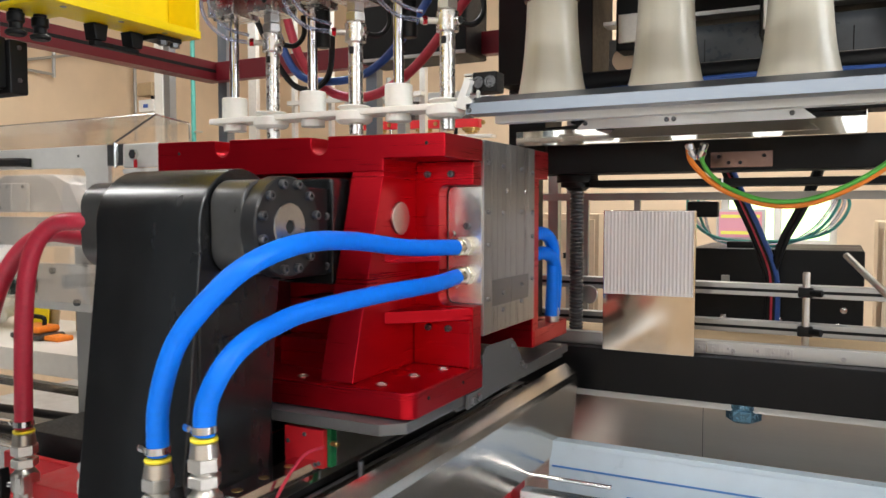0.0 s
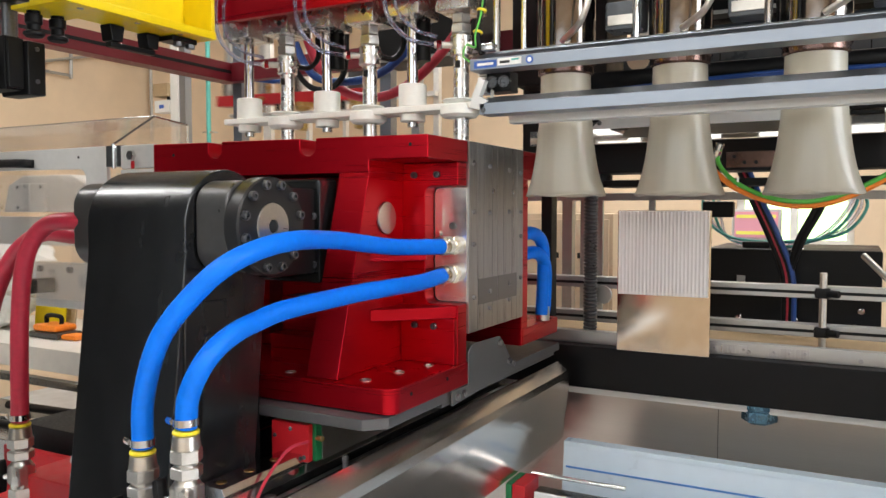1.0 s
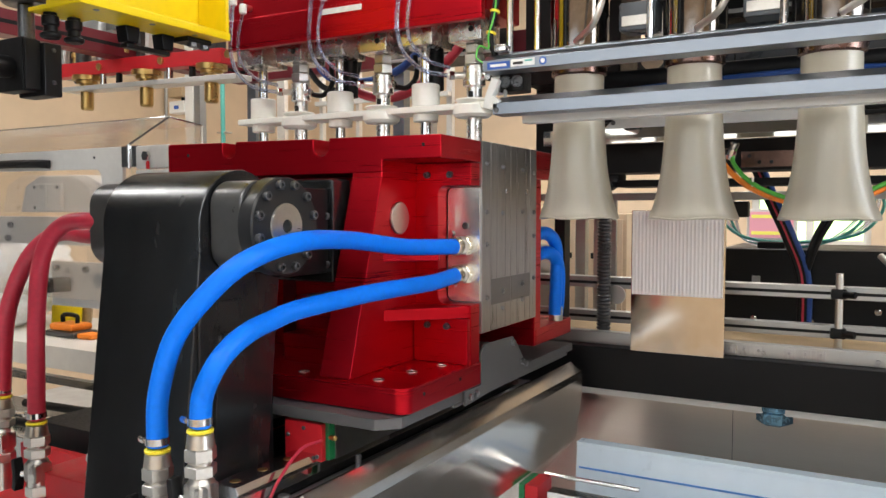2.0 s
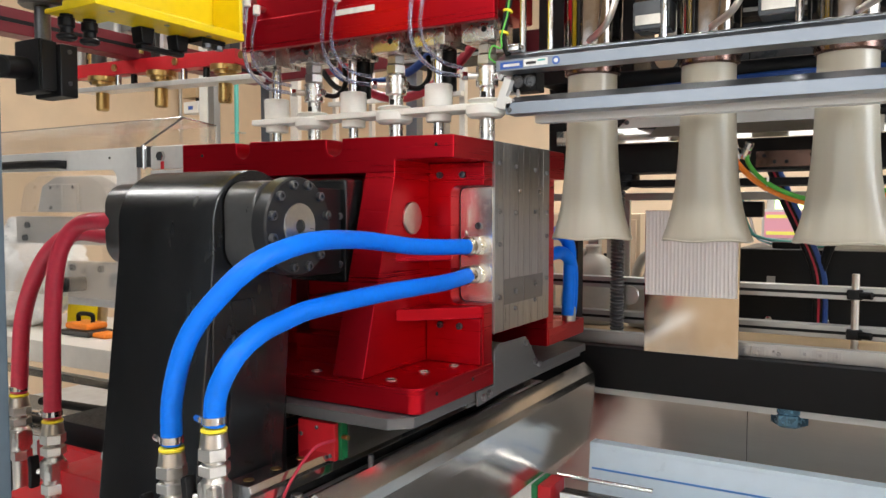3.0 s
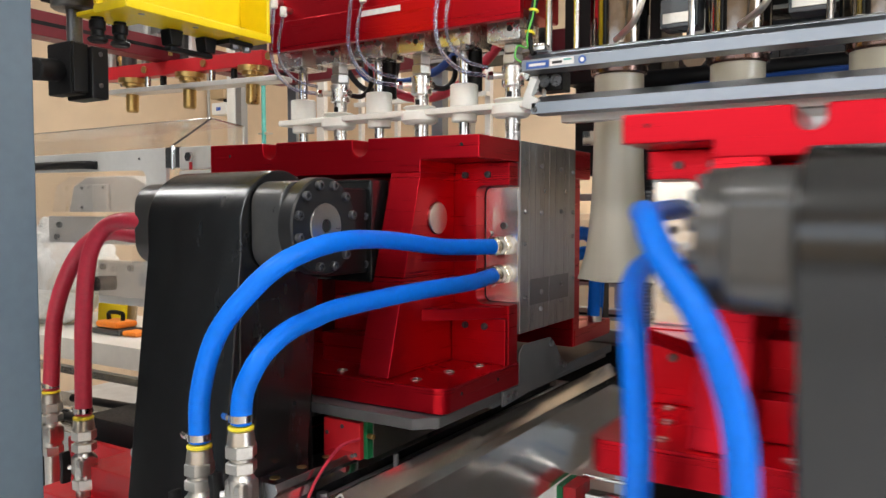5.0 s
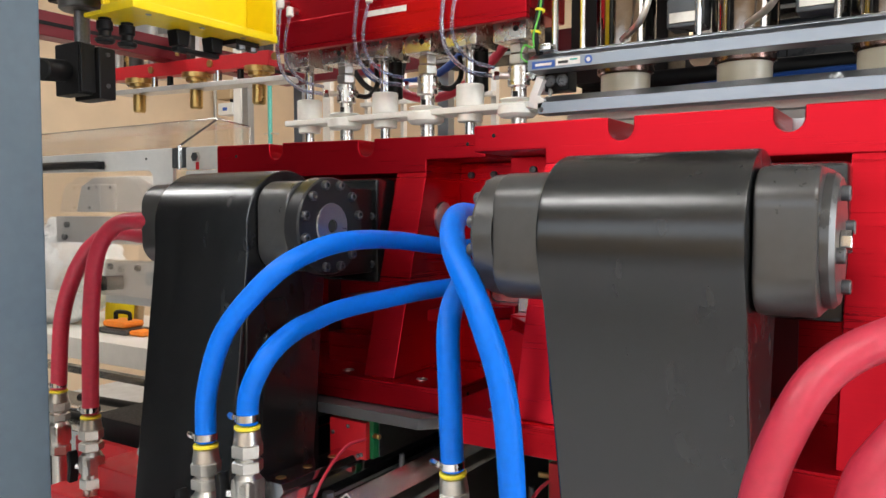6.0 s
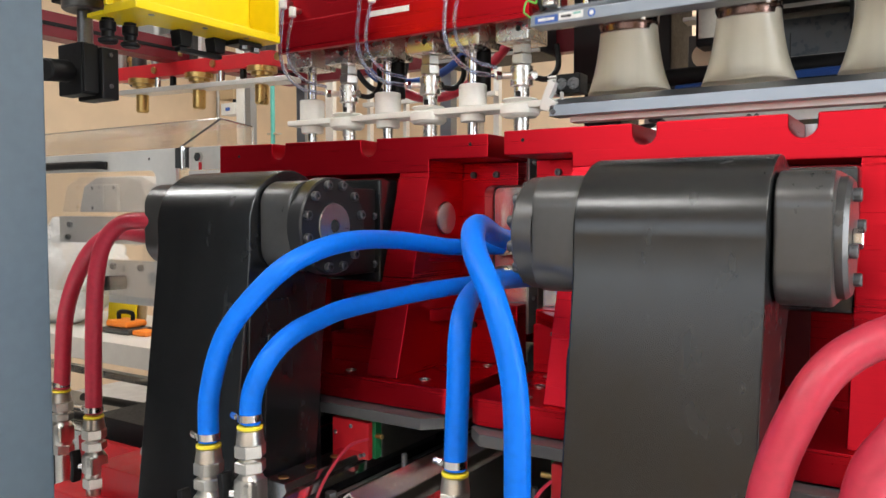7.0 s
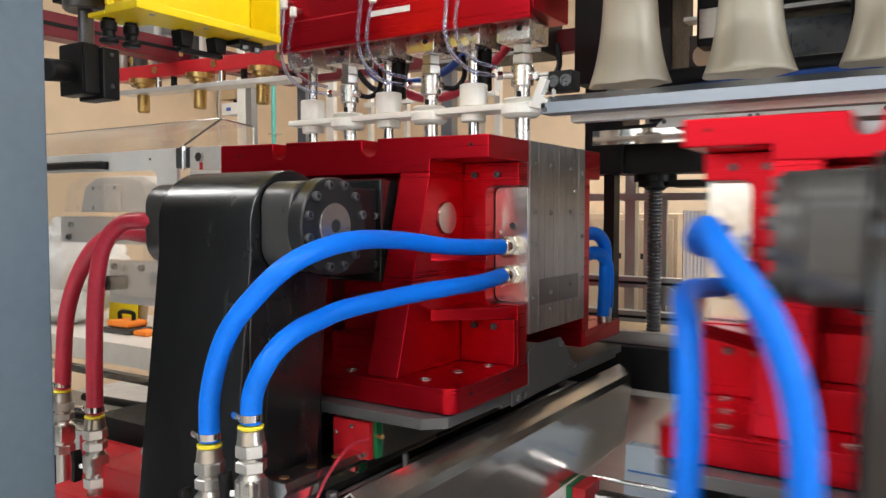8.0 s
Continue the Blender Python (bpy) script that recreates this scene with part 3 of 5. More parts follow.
    prof = [(-1.03, 0.958), (-0.98, 0.966), (-0.896, 1.031), (-0.8570, 1.0040), (-0.8533, 0.9826), (-0.8558, 0.9378), (-0.8740, 0.7701), (-0.9220, 0.7134), (-0.9835, 0.6433), (-1.1035, 0.5133), (-1.1075, 0.5143), (-0.9875, 0.6443), (-0.9260, 0.7144), (-0.8780, 0.7711), (-0.8598, 0.9388), (-0.8573, 0.9836), (-0.8610, 1.0050), (-0.897, 1.0265), (-0.98, 0.961), (-1.03, 0.953)]
    cover = part("cover_sheet", prism(prof, "y", 1.08, 2.50, 0), COVER, c, "bent stainless cover sheet")
    for f in cover.data.polygons:
        f.use_smooth = False
    for by in (1.3, 1.7, 2.1, 2.4):
        part("rivet", lathe([(0, 0.008), (0.002, 0.007), (0.003, 0.001)], (-1.005, by, 0.9605), (-0.14, 0, 1), 12), BOLT, cover)
    part("pin", cyl((-1.0, 1.40, 0.96), (-1.0, 1.40, 1.0), 0.007), BLACK_BOLT, c)
    return c


def jug():
    """Blown container with a hollow grip at one side and an untrimmed neck, standing on the conveyor."""
    x0, y0, z0 = -0.215, 2.985, 1.0955
    e = thing("plastic_jug", (x0 - 0.11, y0, z0), "milky plastic jug with hollow grip on the conveyor", "jug", "jugs on the conveyor")
    rows = [(0.0, -0.205, -0.012, 0.055), (0.006, -0.216, -0.003, 0.066), (0.03, -0.221, 0.0, 0.07), (0.1, -0.219, 0.0, 0.07), (0.15, -0.212, -0.002, 0.07),
            (0.168, -0.2, -0.002, 0.069), (0.18, -0.168, -0.003, 0.068), (0.2, -0.16, -0.005, 0.066), (0.225, -0.152, -0.008, 0.062), (0.248, -0.138, -0.018, 0.052),
            (0.266, -0.126, -0.038, 0.038), (0.276, -0.118, -0.058, 0.028), (0.284, -0.116, -0.066, 0.024), (0.3, -0.116, -0.066, 0.024), (0.304, -0.12, -0.062, 0.027), (0.315, -0.12, -0.062, 0.027)]
    b = bmesh.new()
    rings = []
    for z, xl, xr, d in rows:
        ring = []
        for k in range(28):
            a = 2 * math.pi * k / 28
            ca, sa = math.cos(a), math.sin(a)
            ring.append(b.verts.new((x0 + (xl + xr) / 2 + (xr - xl) / 2 * math.copysign(abs(ca) ** 0.62, ca), y0 + d * math.copysign(abs(sa) ** 0.7, sa), z0 + z)))
        rings.append(ring)
    for lo, hi in zip(rings, rings[1:]):
        for k in range(28):
            b.faces.new((lo[k], lo[(k + 1) % 28], hi[(k + 1) % 28], hi[k]))
    b.faces.new(rings[0][::-1])
    b.faces.new(rings[-1])
    body = part("body", b, JUG, e)
    part("grip", tube([(x0 + u, y0, z0 + z) for u, z in ((-0.188, 0.14), (-0.197, 0.175), (-0.192, 0.215), (-0.176, 0.255), (-0.152, 0.28), (-0.118, 0.284))], 0.0175, 14, 6), JUG, body)
    return e


def ball_valve(x, y, z, c, name="valve", big=1.0):
    """Hose tail, yellow ring, two hex nuts and a valve body, downwards from the hose's end."""
    k = big
    v = part(name, lathe([(-0.34 * k, 0.024 * k), (-0.27 * k, 0.024 * k), (-0.262 * k, 0.021 * k), (-0.165 * k, 0.021 * k), (-0.155 * k, 0.0245 * k), (-0.1 * k, 0.0245 * k), (-0.092 * k, 0.0195 * k), (-0.02, 0.0195 * k)], (x, y, z), (0, 0, 1), 20), NICKEL, c, "nickel plated ball valve")
    part("clamp_ring", lathe([(0.004, 0.0195 * k), (0.004, 0.0222 * k), (0.017, 0.0222 * k), (0.017, 0.0195 * k)], (x, y, z), (0, 0, 1), 24), CHROME, v)
    part("clamp_screw", hexa((x - 0.038 * k, y - 0.006, z + 0.01), (x - 0.018 * k, y - 0.012, z + 0.01), 0.0065), CHROME, v)
    part("yellow_ring", lathe([(-0.011, 0.021 * k), (-0.01, 0.0236 * k), (-0.006, 0.0236 * k), (-0.004, 0.021 * k)], (x, y, z), (0, 0, 1), 24), YELLOW_RING, v)
    part("sleeve", lathe([(-0.037, 0.0255 * k), (-0.013, 0.0225 * k), (-0.0115, 0.0205 * k)], (x, y, z), (0, 0, 1), 24), NICKEL, v)
    part("nut", hexa((x, y, z - 0.062), (x, y, z - 0.037), 0.0285 * k), NICKEL, v)
    part("nut", hexa((x, y, z - 0.089), (x, y, z - 0.068), 0.0285 * k), NICKEL, v)
    body = part("body", box(x - 0.0235 * k, x + 0.0235 * k, y - 0.0235 * k, y + 0.0235 * k, z - 0.148 * k, z - 0.1 * k, 0.008, seg=3), NICKEL, v)
    yf = y - 0.0235 * k
    bm = box(x + 0.004, x + 0.018, yf - 0.0012, yf + 0.001, z - 0.124, z - 0.1225, 0)
    bm = box(x + 0.004, x + 0.018, yf - 0.0012, yf + 0.001, z - 0.1095, z - 0.108, 0, bm)
    bm = box(x + 0.004, x + 0.0055, yf - 0.0012, yf + 0.001, z - 0.1225, z - 0.1095, 0, bm)
    bm = box(x + 0.0165, x + 0.018, yf - 0.0012, yf + 0.001, z - 0.1225, z - 0.1095, 0, bm)
    part("cast_mark", bm, NICKEL, body)
    part("nut", hexa((x, y, z - 0.182), (x, y, z - 0.155), 0.0285 * k), NICKEL, v)
    part("spindle", cyl((x - 0.02, y - 0.012, z - 0.13), (x - 0.034, y - 0.02, z - 0.13), 0.008, 12), CHROME, v)
    wing = prism([(-0.009, -0.036), (0.004, -0.04), (0.009, -0.012), (0.009, 0.012), (0.004, 0.04), (-0.009, 0.036), (-0.005, 0)], "y", -0.012, 0.012, 0.004)
    for w in wing.verts:
        w.co = Vector((x - 0.041 + w.co.x, y - 0.024 + w.co.y, z - 0.13 + w.co.z))
    part("handle", wing, DARK, v, "black butterfly handle")
    return v


def hose(points, r, material, label, group, valve=True, big=1.0):
    x, y, z = points[0]
    e = thing("water_hose", (x, y, z - 0.25), label, "hose", group)
    part("hose", tube(points, r, 20, 10), material, e)
    if valve:
        ball_valve(x, y, z, e, big=big)
    return e


BLUE_LABEL = "thick blue rubber water hose with ball valve"
RED_LABEL = "thick red rubber water hose with ball valve"
left_set = [clamp_front("mould clamps"), clamp_rear("rear mould clamps"), carriage("clamp carriages")]
left_set.append(hose([(-1.146, 0.97, 1.115), (-1.141, 0.97, 1.207), (-1.098, 0.97, 1.316), (-1.038, 0.99, 1.396), (-0.98, 1.03, 1.457), (-0.962, 1.15, 1.488), (-0.974, 1.33, 1.486), (-0.957, 1.53, 1.464), (-0.905, 1.69, 1.459)], 0.0195, BLUE_HOSE, BLUE_LABEL, "blue hoses"))
left_set.append(hose([(-1.035, 0.97, 1.167), (-1.028, 0.97, 1.221), (-1.003, 0.975, 1.273), (-0.995, 1.006, 1.306), (-0.991, 1.054, 1.329), (-0.988, 1.104, 1.341), (-0.98, 1.153, 1.353), (-0.967, 1.224, 1.361), (-0.953, 1.301, 1.367), (-0.94, 1.387, 1.372), (-0.925, 1.478, 1.375), (-0.912, 1.584, 1.378), (-0.905, 1.69, 1.388)], 0.0195, BLUE_HOSE, BLUE_LABEL, "blue hoses"))
left_set.append(hose([(-1.71, 1.1, 1.058), (-1.70, 1.1, 1.295), (-1.67, 1.1, 1.445), (-1.62, 1.115, 1.513), (-1.53, 1.13, 1.525), (-1.45, 1.2, 1.51)], 0.0195, RED_HOSE, RED_LABEL, "red hoses"))
left_set.append(hose([(-2.01, 1.2, 1.063), (-1.98, 1.2, 1.272), (-1.887, 1.2, 1.42), (-1.766, 1.2, 1.49), (-1.64, 1.2, 1.49), (-1.52, 1.22, 1.48)], 0.021, RED_HOSE, RED_LABEL, "red hoses"))

FLIP[0] = -0.8305
right_front = clamp_front("mould clamps", -0.036, 0.135, 0.215, (-1.17, -1.456), 1.512, 0.0, 0.0925)
right_rear = clamp_rear("rear mould clamps")
right_base = carriage("clamp carriages")
FLIP[0] = None
right_blue = [hose([(-0.68, 1.1, 1.11), (-0.675, 1.1, 1.235), (-0.69, 1.14, 1.365), (-0.74, 1.3, 1.405), (-0.77, 1.5, 1.40), (-0.752, 1.69, 1.388)], 0.02, BLUE_HOSE, BLUE_LABEL, "blue hoses"),
              hose([(-0.51, 1.0, 1.08), (-0.515, 1.0, 1.28), (-0.553, 1.01, 1.405), (-0.62, 1.06, 1.487), (-0.67, 1.16, 1.523), (-0.745, 1.40, 1.49), (-0.752, 1.69, 1.46)], 0.02, BLUE_HOSE, BLUE_LABEL, "blue hoses")]
right_red = [hose([(-0.165, 0.92, 1.06), (-0.155, 0.92, 1.22), (-0.125, 0.92, 1.32), (-0.09, 0.95, 1.38), (-0.03, 1.0, 1.415), (0.05, 1.1, 1.43)], 0.022, RED_HOSE, RED_LABEL, "red hoses"),
             hose([(-0.07, 0.92, 1.06), (-0.06, 0.92, 1.24), (-0.03, 0.92, 1.31), (0.02, 0.95, 1.36), (0.09, 1.02, 1.40)], 0.022, RED_HOSE, RED_LABEL, "red hoses")]


# ---------------------------------------------------------------- blow pins
PINS = (-1.575, -1.268, -0.968)
PY = 1.91


def stripper_plate():
    e = thing("stripper_plate", (-1.3, PY, 1.80), "white plastic stripper plate with guide bushes over the mould", "stripper plate")
    part("plate", box(-1.80, -0.80, PY - 0.045, PY + 0.045, 1.822, 1.84, 0.004), WHITE_PLASTIC, e)
    for x in PINS:
        part("bush", lathe([(0, 0.045), (0.008, 0.054), (0.03, 0.054), (0.034, 0.05), (0.034, 0.03), (0.046, 0.05), (0.05, 0.045)], (x, PY - 0.01, 1.802), (0, 0, 1), 28), WHITE_PLASTIC, e)
        part("guide_bush", cyl((x - 0.155, PY, 1.80), (x - 0.155, PY, 1.822), 0.036, 24), WHITE_PLASTIC, e)
        part("guide_sleeve", cyl((x - 0.155, PY, 1.84), (x - 0.155, PY, 1.905), 0.04, 28, chamfer=0.003), WHITE_PLASTIC, e)
    return e


def blow_unit():
    e = thing("blow_pin_unit", (-1.3, PY, 2.0), "red blow pin unit with steel pins and clear air lines", "blow pin unit")
    beam = part("beam", box(-1.76, -0.885, PY - 0.10, PY + 0.12, 2.065, 2.32, 0.006), RED, e, "red anodised beam")
    part("lower_lip", box(-1.76, -0.885, PY - 0.125, PY - 0.101, 2.038, 2.13, 0.004), RED, beam)
    part("rating_plate", box(-1.394, -1.255, PY - 0.1275, PY - 0.1253, 2.104, 2.12, 0.0005), PAPER, beam)
    for k, x in enumerate(PINS):
        b = part("manifold", box(x - 0.05, x + 0.05, PY - 0.06, PY + 0.06, 2.0, 2.064, 0.004), ALU_BRIGHT, e)
        part("screw_hole", cyl((x + 0.02, PY - 0.058, 2.03), (x + 0.02, PY - 0.063, 2.03), 0.008, 14), HOLE_SHADE, b)
        pin = part("blow_pin", cyl((x, PY, 1.62), (x, PY, 1.93), 0.0215, 24), ALU_BRIGHT, e, "bright steel blow pin")
        part("tee", lathe([(0, 0.022), (0.004, 0.031), (0.056, 0.031), (0.062, 0.022)], (x, PY, 1.884), (0, 0, 1), 24), ALU_BRIGHT, pin)
        part("nut", hexa((x, PY, 1.946), (x, PY, 1.972), 0.03), NICKEL, pin)
        part("nut", hexa((x, PY, 1.974), (x, PY, 2.0), 0.027), NICKEL, pin)
        part("slot", box(x - 0.007, x + 0.007, PY - 0.0225, PY - 0.019, 1.852, 1.872, 0), HOLE_SHADE, pin)
        part("rear_line", tube([(x + 0.03, PY, 1.91), (x + 0.07, PY + 0.02, 1.905), (x + 0.09, PY + 0.04, 1.94), (x + 0.08, PY + 0.05, 2.0)], 0.008, 8), DARK, pin)
        part("side_port", cyl((x - 0.02, PY - 0.02, 1.915), (x - 0.06, PY - 0.045, 1.915), 0.009, 12), NICKEL, pin)
        part("air_line", tube([(x - 0.06, PY - 0.045, 1.915), (x - 0.11, PY - 0.09, 1.927), (x - 0.153, PY - 0.12, 1.975), (x - 0.167, PY - 0.132, 2.04), (x - 0.16, PY - 0.134, 2.12), (x - 0.15, PY - 0.134, 2.185)], 0.006, 10), TRANSLUCENT_TUBE, e, "clear bluish air line")
        part("air_line", tube([(x - 0.05, PY - 0.05, 1.935), (x - 0.09, PY - 0.10, 1.95), (x - 0.126, PY - 0.13, 2.0), (x - 0.132, PY - 0.135, 2.07), (x - 0.112, PY - 0.132, 2.155)], 0.005, 10), TRANSLUCENT_TUBE, e, "clear bluish air line")
        for dx in (0.055, 0.025):
            part("port_screw", cyl((x + dx - 0.02, PY - 0.06, 2.035), (x + dx - 0.02, PY - 0.064, 2.035), 0.004, 10), BOLT, b)
        part("port_nut", hexa((x - 0.043, PY - 0.034, 1.915), (x - 0.055, PY - 0.042, 1.915), 0.013), CHROME, pin)
        part("rear_port", cyl((x + 0.028, PY - 0.005, 1.912), (x + 0.046, PY - 0.012, 1.912), 0.012, 14), CHROME, pin)
        for sx in (-0.185, -0.155, -0.115):
            part("cap_screw", cyl((x + sx, PY - 0.05, 1.9995), (x + sx, PY - 0.05, 1.992), 0.006, 12), BLACK_BOLT, e)
        for fx, fz in ((x - 0.15, 2.18), (x - 0.112, 2.15)):
            el = part("elbow", cyl((fx, PY - 0.133, fz - 0.008), (fx, PY - 0.133, fz + 0.022), 0.0115, 14, chamfer=0.003), WHITE_PLASTIC, beam, "white push-in air fitting")
            part("stem", cyl((fx, PY - 0.133, fz + 0.015), (fx, PY - 0.0995, fz + 0.015), 0.009, 12), NICKEL, el)
        part("side_block", box(x - 0.2, x - 0.095, PY - 0.07, PY + 0.05, 2.0, 2.064, 0.004), ALU_BRIGHT, e)
        part("guide_rod", cyl((x - 0.155, PY, 1.70), (x - 0.155, PY, 2.0), 0.0155, 20), CHROME, e, "steel guide rod")
        if k:
            part("rod_sleeve", cyl((x - 0.135, PY + 0.03, 1.89), (x - 0.135, PY + 0.03, 2.0), 0.02, 18), DARK, e)
    return e


plate_thing = stripper_plate()
pins_thing = blow_unit()


def takeout_bar():
    y = 2.3
    e = thing("takeout_gripper", (-2.8, y, 1.95), "red takeout bar with brass tips and aluminium rail", "gripper")
    bar = part("bar", box(-3.34, -2.26, y - 0.03, y + 0.03, 2.135, 2.195, 0.003), RED_PAINT, e)
    for rx, top in ((-3.27, 4.199), (-3.02, 2.52)):
        part("lift_rod", cyl((rx, y, 2.1945), (rx, y, top), 0.02, 16), ALU_SATIN, e)
    for rx in (-3.14,):
        part("air_cylinder", lathe([(0, 0.034), (0.05, 0.034), (0.052, 0.024), (0.09, 0.024)], (rx, y, 2.196), (0, 0, 1), 20), GREY_STEEL, e)
        part("foot_nut", lathe([(0, 0.02), (0.012, 0.028), (0.03, 0.028)], (rx - 0.03, y, 2.104), (0, 0, 1), 16), BLACK_BOLT, e)
    part("rail", box(-3.20, -2.14, y - 0.07, y + 0.02, 2.06, 2.082, 0.004), ALU_PALE, e)
    for x in (-3.09, -2.70, -2.32):
        tip = part("brass_tip", lathe([(0, 0.022), (0.008, 0.028), (0.115, 0.028), (0.115, 0.045), (0.13, 0.045), (0.13, 0.062), (0.152, 0.062)], (x, y - 0.02, 1.98), (0, 0, 1), 20), BRASS, e, "brass tip")
        part("screw", cyl((x + 0.1, y - 0.03, 2.165), (x + 0.1, y - 0.04, 2.165), 0.016, 14), BRASS, bar)
    for x in (-2.9, -2.45):
        part("rod", cyl((x, y, 2.07), (x, y, 2.14), 0.014), DARK, e)
    for x in (-3.3, -2.85, -2.4):
        part("slide_bracket", box(x - 0.05, x + 0.05, y + 0.03, y + 0.09, 2.14, 2.34, 0.004), GREY_STEEL, e)
    for x, w in ((-3.02, 0.035), (-2.88, 0.03), (-2.76, 0.012)):
        part("guide_plate", box(x - w, x + w, y + 0.031, y + 0.07, 2.135, 2.34, 0.003), ALU_PALE, e)
    part("air_hose", tube([(-3.12, y - 0.05, 2.285), (-3.0, y - 0.06, 2.27), (-2.88, y - 0.05, 2.255), (-2.8, y - 0.03, 2.262)], 0.013, 12), BLUE_CABLE, e, "blue air hose")
    for x in (-3.17, -2.95, -2.84):
        part("spring_pin", lathe([(0, 0.012), (0.02, 0.012), (0.022, 0.018), (0.04, 0.018), (0.042, 0.012), (0.07, 0.012)], (x, y - 0.02, 2.196), (0, 0, 1), 12), BRASS, e)
    for x in (-2.98, -2.56):
        part("guide_pin", cyl((x, y - 0.02, 2.083), (x, y - 0.02, 2.1345), 0.014, 14), CHROME, e)
    part("carrier", box(-3.44, -2.2, y + 0.031, y + 0.12, 2.34, 2.40, 0.004), ALU_SATIN, e)
    return e


takeout = takeout_bar()

# ---------------------------------------------------------------- extrusion head, knife and melt tubes
DIES = (-0.668, -0.382, -0.09)
DY = 1.91


def head():
    e = thing("extrusion_head", (-0.38, DY, 1.88), "extrusion head with three polished dies and label rail", "extrusion head")
    for x in DIES:
        d = part("die", lathe([(0, 0.074), (0.17, 0.074), (0.17, 0.078), (0.34, 0.078)], (x, DY, 1.912), (0, 0, 1), 40), DIE_STEEL, e, "polished steel die with heater band")
        part("die_ring", lathe([(0, 0.064), (0.004, 0.07), (0.018, 0.07), (0.0235, 0.074)], (x, DY, 1.888), (0, 0, 1), 40), BRONZE, d, "heat tinted die ring")
        for k in range(3):
            part("band_screw", box(x - 0.045 + 0.03 * k, x - 0.025 + 0.03 * k, DY - 0.082, DY - 0.062, 1.925, 1.955, 0.004), CHROME, d)
        part("clamp_bar", cyl((x - 0.095, DY - 0.05, 1.93), (x - 0.095, DY - 0.05, 2.1), 0.008, 12), CHROME, d)
        part("heater_cable", tube([(x + 0.02, DY - 0.085, 1.96), (x + 0.08, DY - 0.13, 1.99), (x + 0.1, DY - 0.12, 2.06), (x + 0.08, DY - 0.05, 2.14)], 0.008, 10), NICKEL, d, "braided heater cable")
        tb = part("terminal_box", box(x + 0.11, x + 0.2, DY - 0.03, DY + 0.04, 1.985, 2.055, 0.006), DARK_GREY, d)
        part("plate", box(x + 0.118, x + 0.192, DY - 0.034, DY - 0.0305, 1.996, 2.02, 0.001), NICKEL, tb)
        part("melt_store", cyl((x, DY, 2.252), (x, DY, 3.3), 0.125, 40), BRONZE, d, "tall melt accumulator")
    bar = part("label_rail", prism([(1.60, 1.864), (1.655, 1.864), (1.655, 1.912), (1.645, 1.912), (1.632, 1.9065), (1.632, 1.9025), (1.625, 1.8995), (1.622, 1.9025), (1.60, 1.889)], "x", -0.79, 0.75, 0.0015), ALU_MATT, e, "anodised aluminium rail")

    def on_face(x0, x1, z0, z1, m, lift=0.0006):
        bm = bmesh.new()
        bm.faces.new([bm.verts.new((x, 1.60 - lift, z)) for x, z in ((x0, z0), (x1, z0), (x1, z1), (x0, z1))])
        return part("label", bm, m, bar)
    on_face(-0.778, -0.722, 1.868, 1.884, LABEL_BLUE)
    on_face(-0.720, -0.662, 1.870, 1.886, PAPER)
    on_face(-0.770, -0.730, 1.873, 1.879, PAPER, 0.0012)
    on_face(-0.714, -0.69, 1.874, 1.880, INK, 0.0012)
    on_face(-0.686, -0.668, 1.879, 1.883, TEAL, 0.0012)
    part("label", lathe([(0, 0.009), (0.0012, 0.009), (0.0012, 0.001)], (-0.643, 1.6005, 1.877), (0, -1, 0), 20), LABEL_BLUE, bar)
    part("label", lathe([(0, 0.005), (0.0018, 0.005), (0.0018, 0.001)], (-0.643, 1.6005, 1.877), (0, -1, 0), 16), PAPER, bar)
    part("sensor_cable", tube([(-0.772, 1.63, 1.905), (-0.785, 1.63, 1.95), (-0.775, 1.64, 2.03), (-0.76, 1.66, 2.12), (-0.75, 1.7, 2.29)], 0.0075, 10), DARK, e, "black corrugated sensor cable")
    part("wire_bundle", tube([(-0.79, 1.60, 1.885), (-0.806, 1.60, 1.90), (-0.80, 1.605, 1.925), (-0.783, 1.615, 1.92), (-0.785, 1.62, 1.95), (-0.775, 1.63, 2.0), (-0.768, 1.64, 2.08), (-0.75, 1.69, 2.29)], 0.0022, 8), GREEN_CABLE, e, "yellow green wires")
    for k in range(3):
        part("cable_tie", cyl((-0.785 + 0.007 * k, 1.632 + 0.006 * k, 1.955 + 0.05 * k), (-0.784 + 0.007 * k, 1.633 + 0.006 * k, 1.961 + 0.05 * k), 0.012, 10), YELLOW_RING, e)
    part("toggle_clip", box(-0.765, -0.735, 1.605, 1.635, 1.9085, 1.925, 0.003), CHROME, e)
    part("hanger_rod", cyl((-0.745, 1.65, 1.909), (-0.745, 1.65, 2.29), 0.008, 12), CHROME, e)
    part("head_plate", box(-0.85, 0.9, DY - 0.15, DY + 0.25, 2.29, 2.36, 0.005), DARK, e)
    return e


head_thing = head()


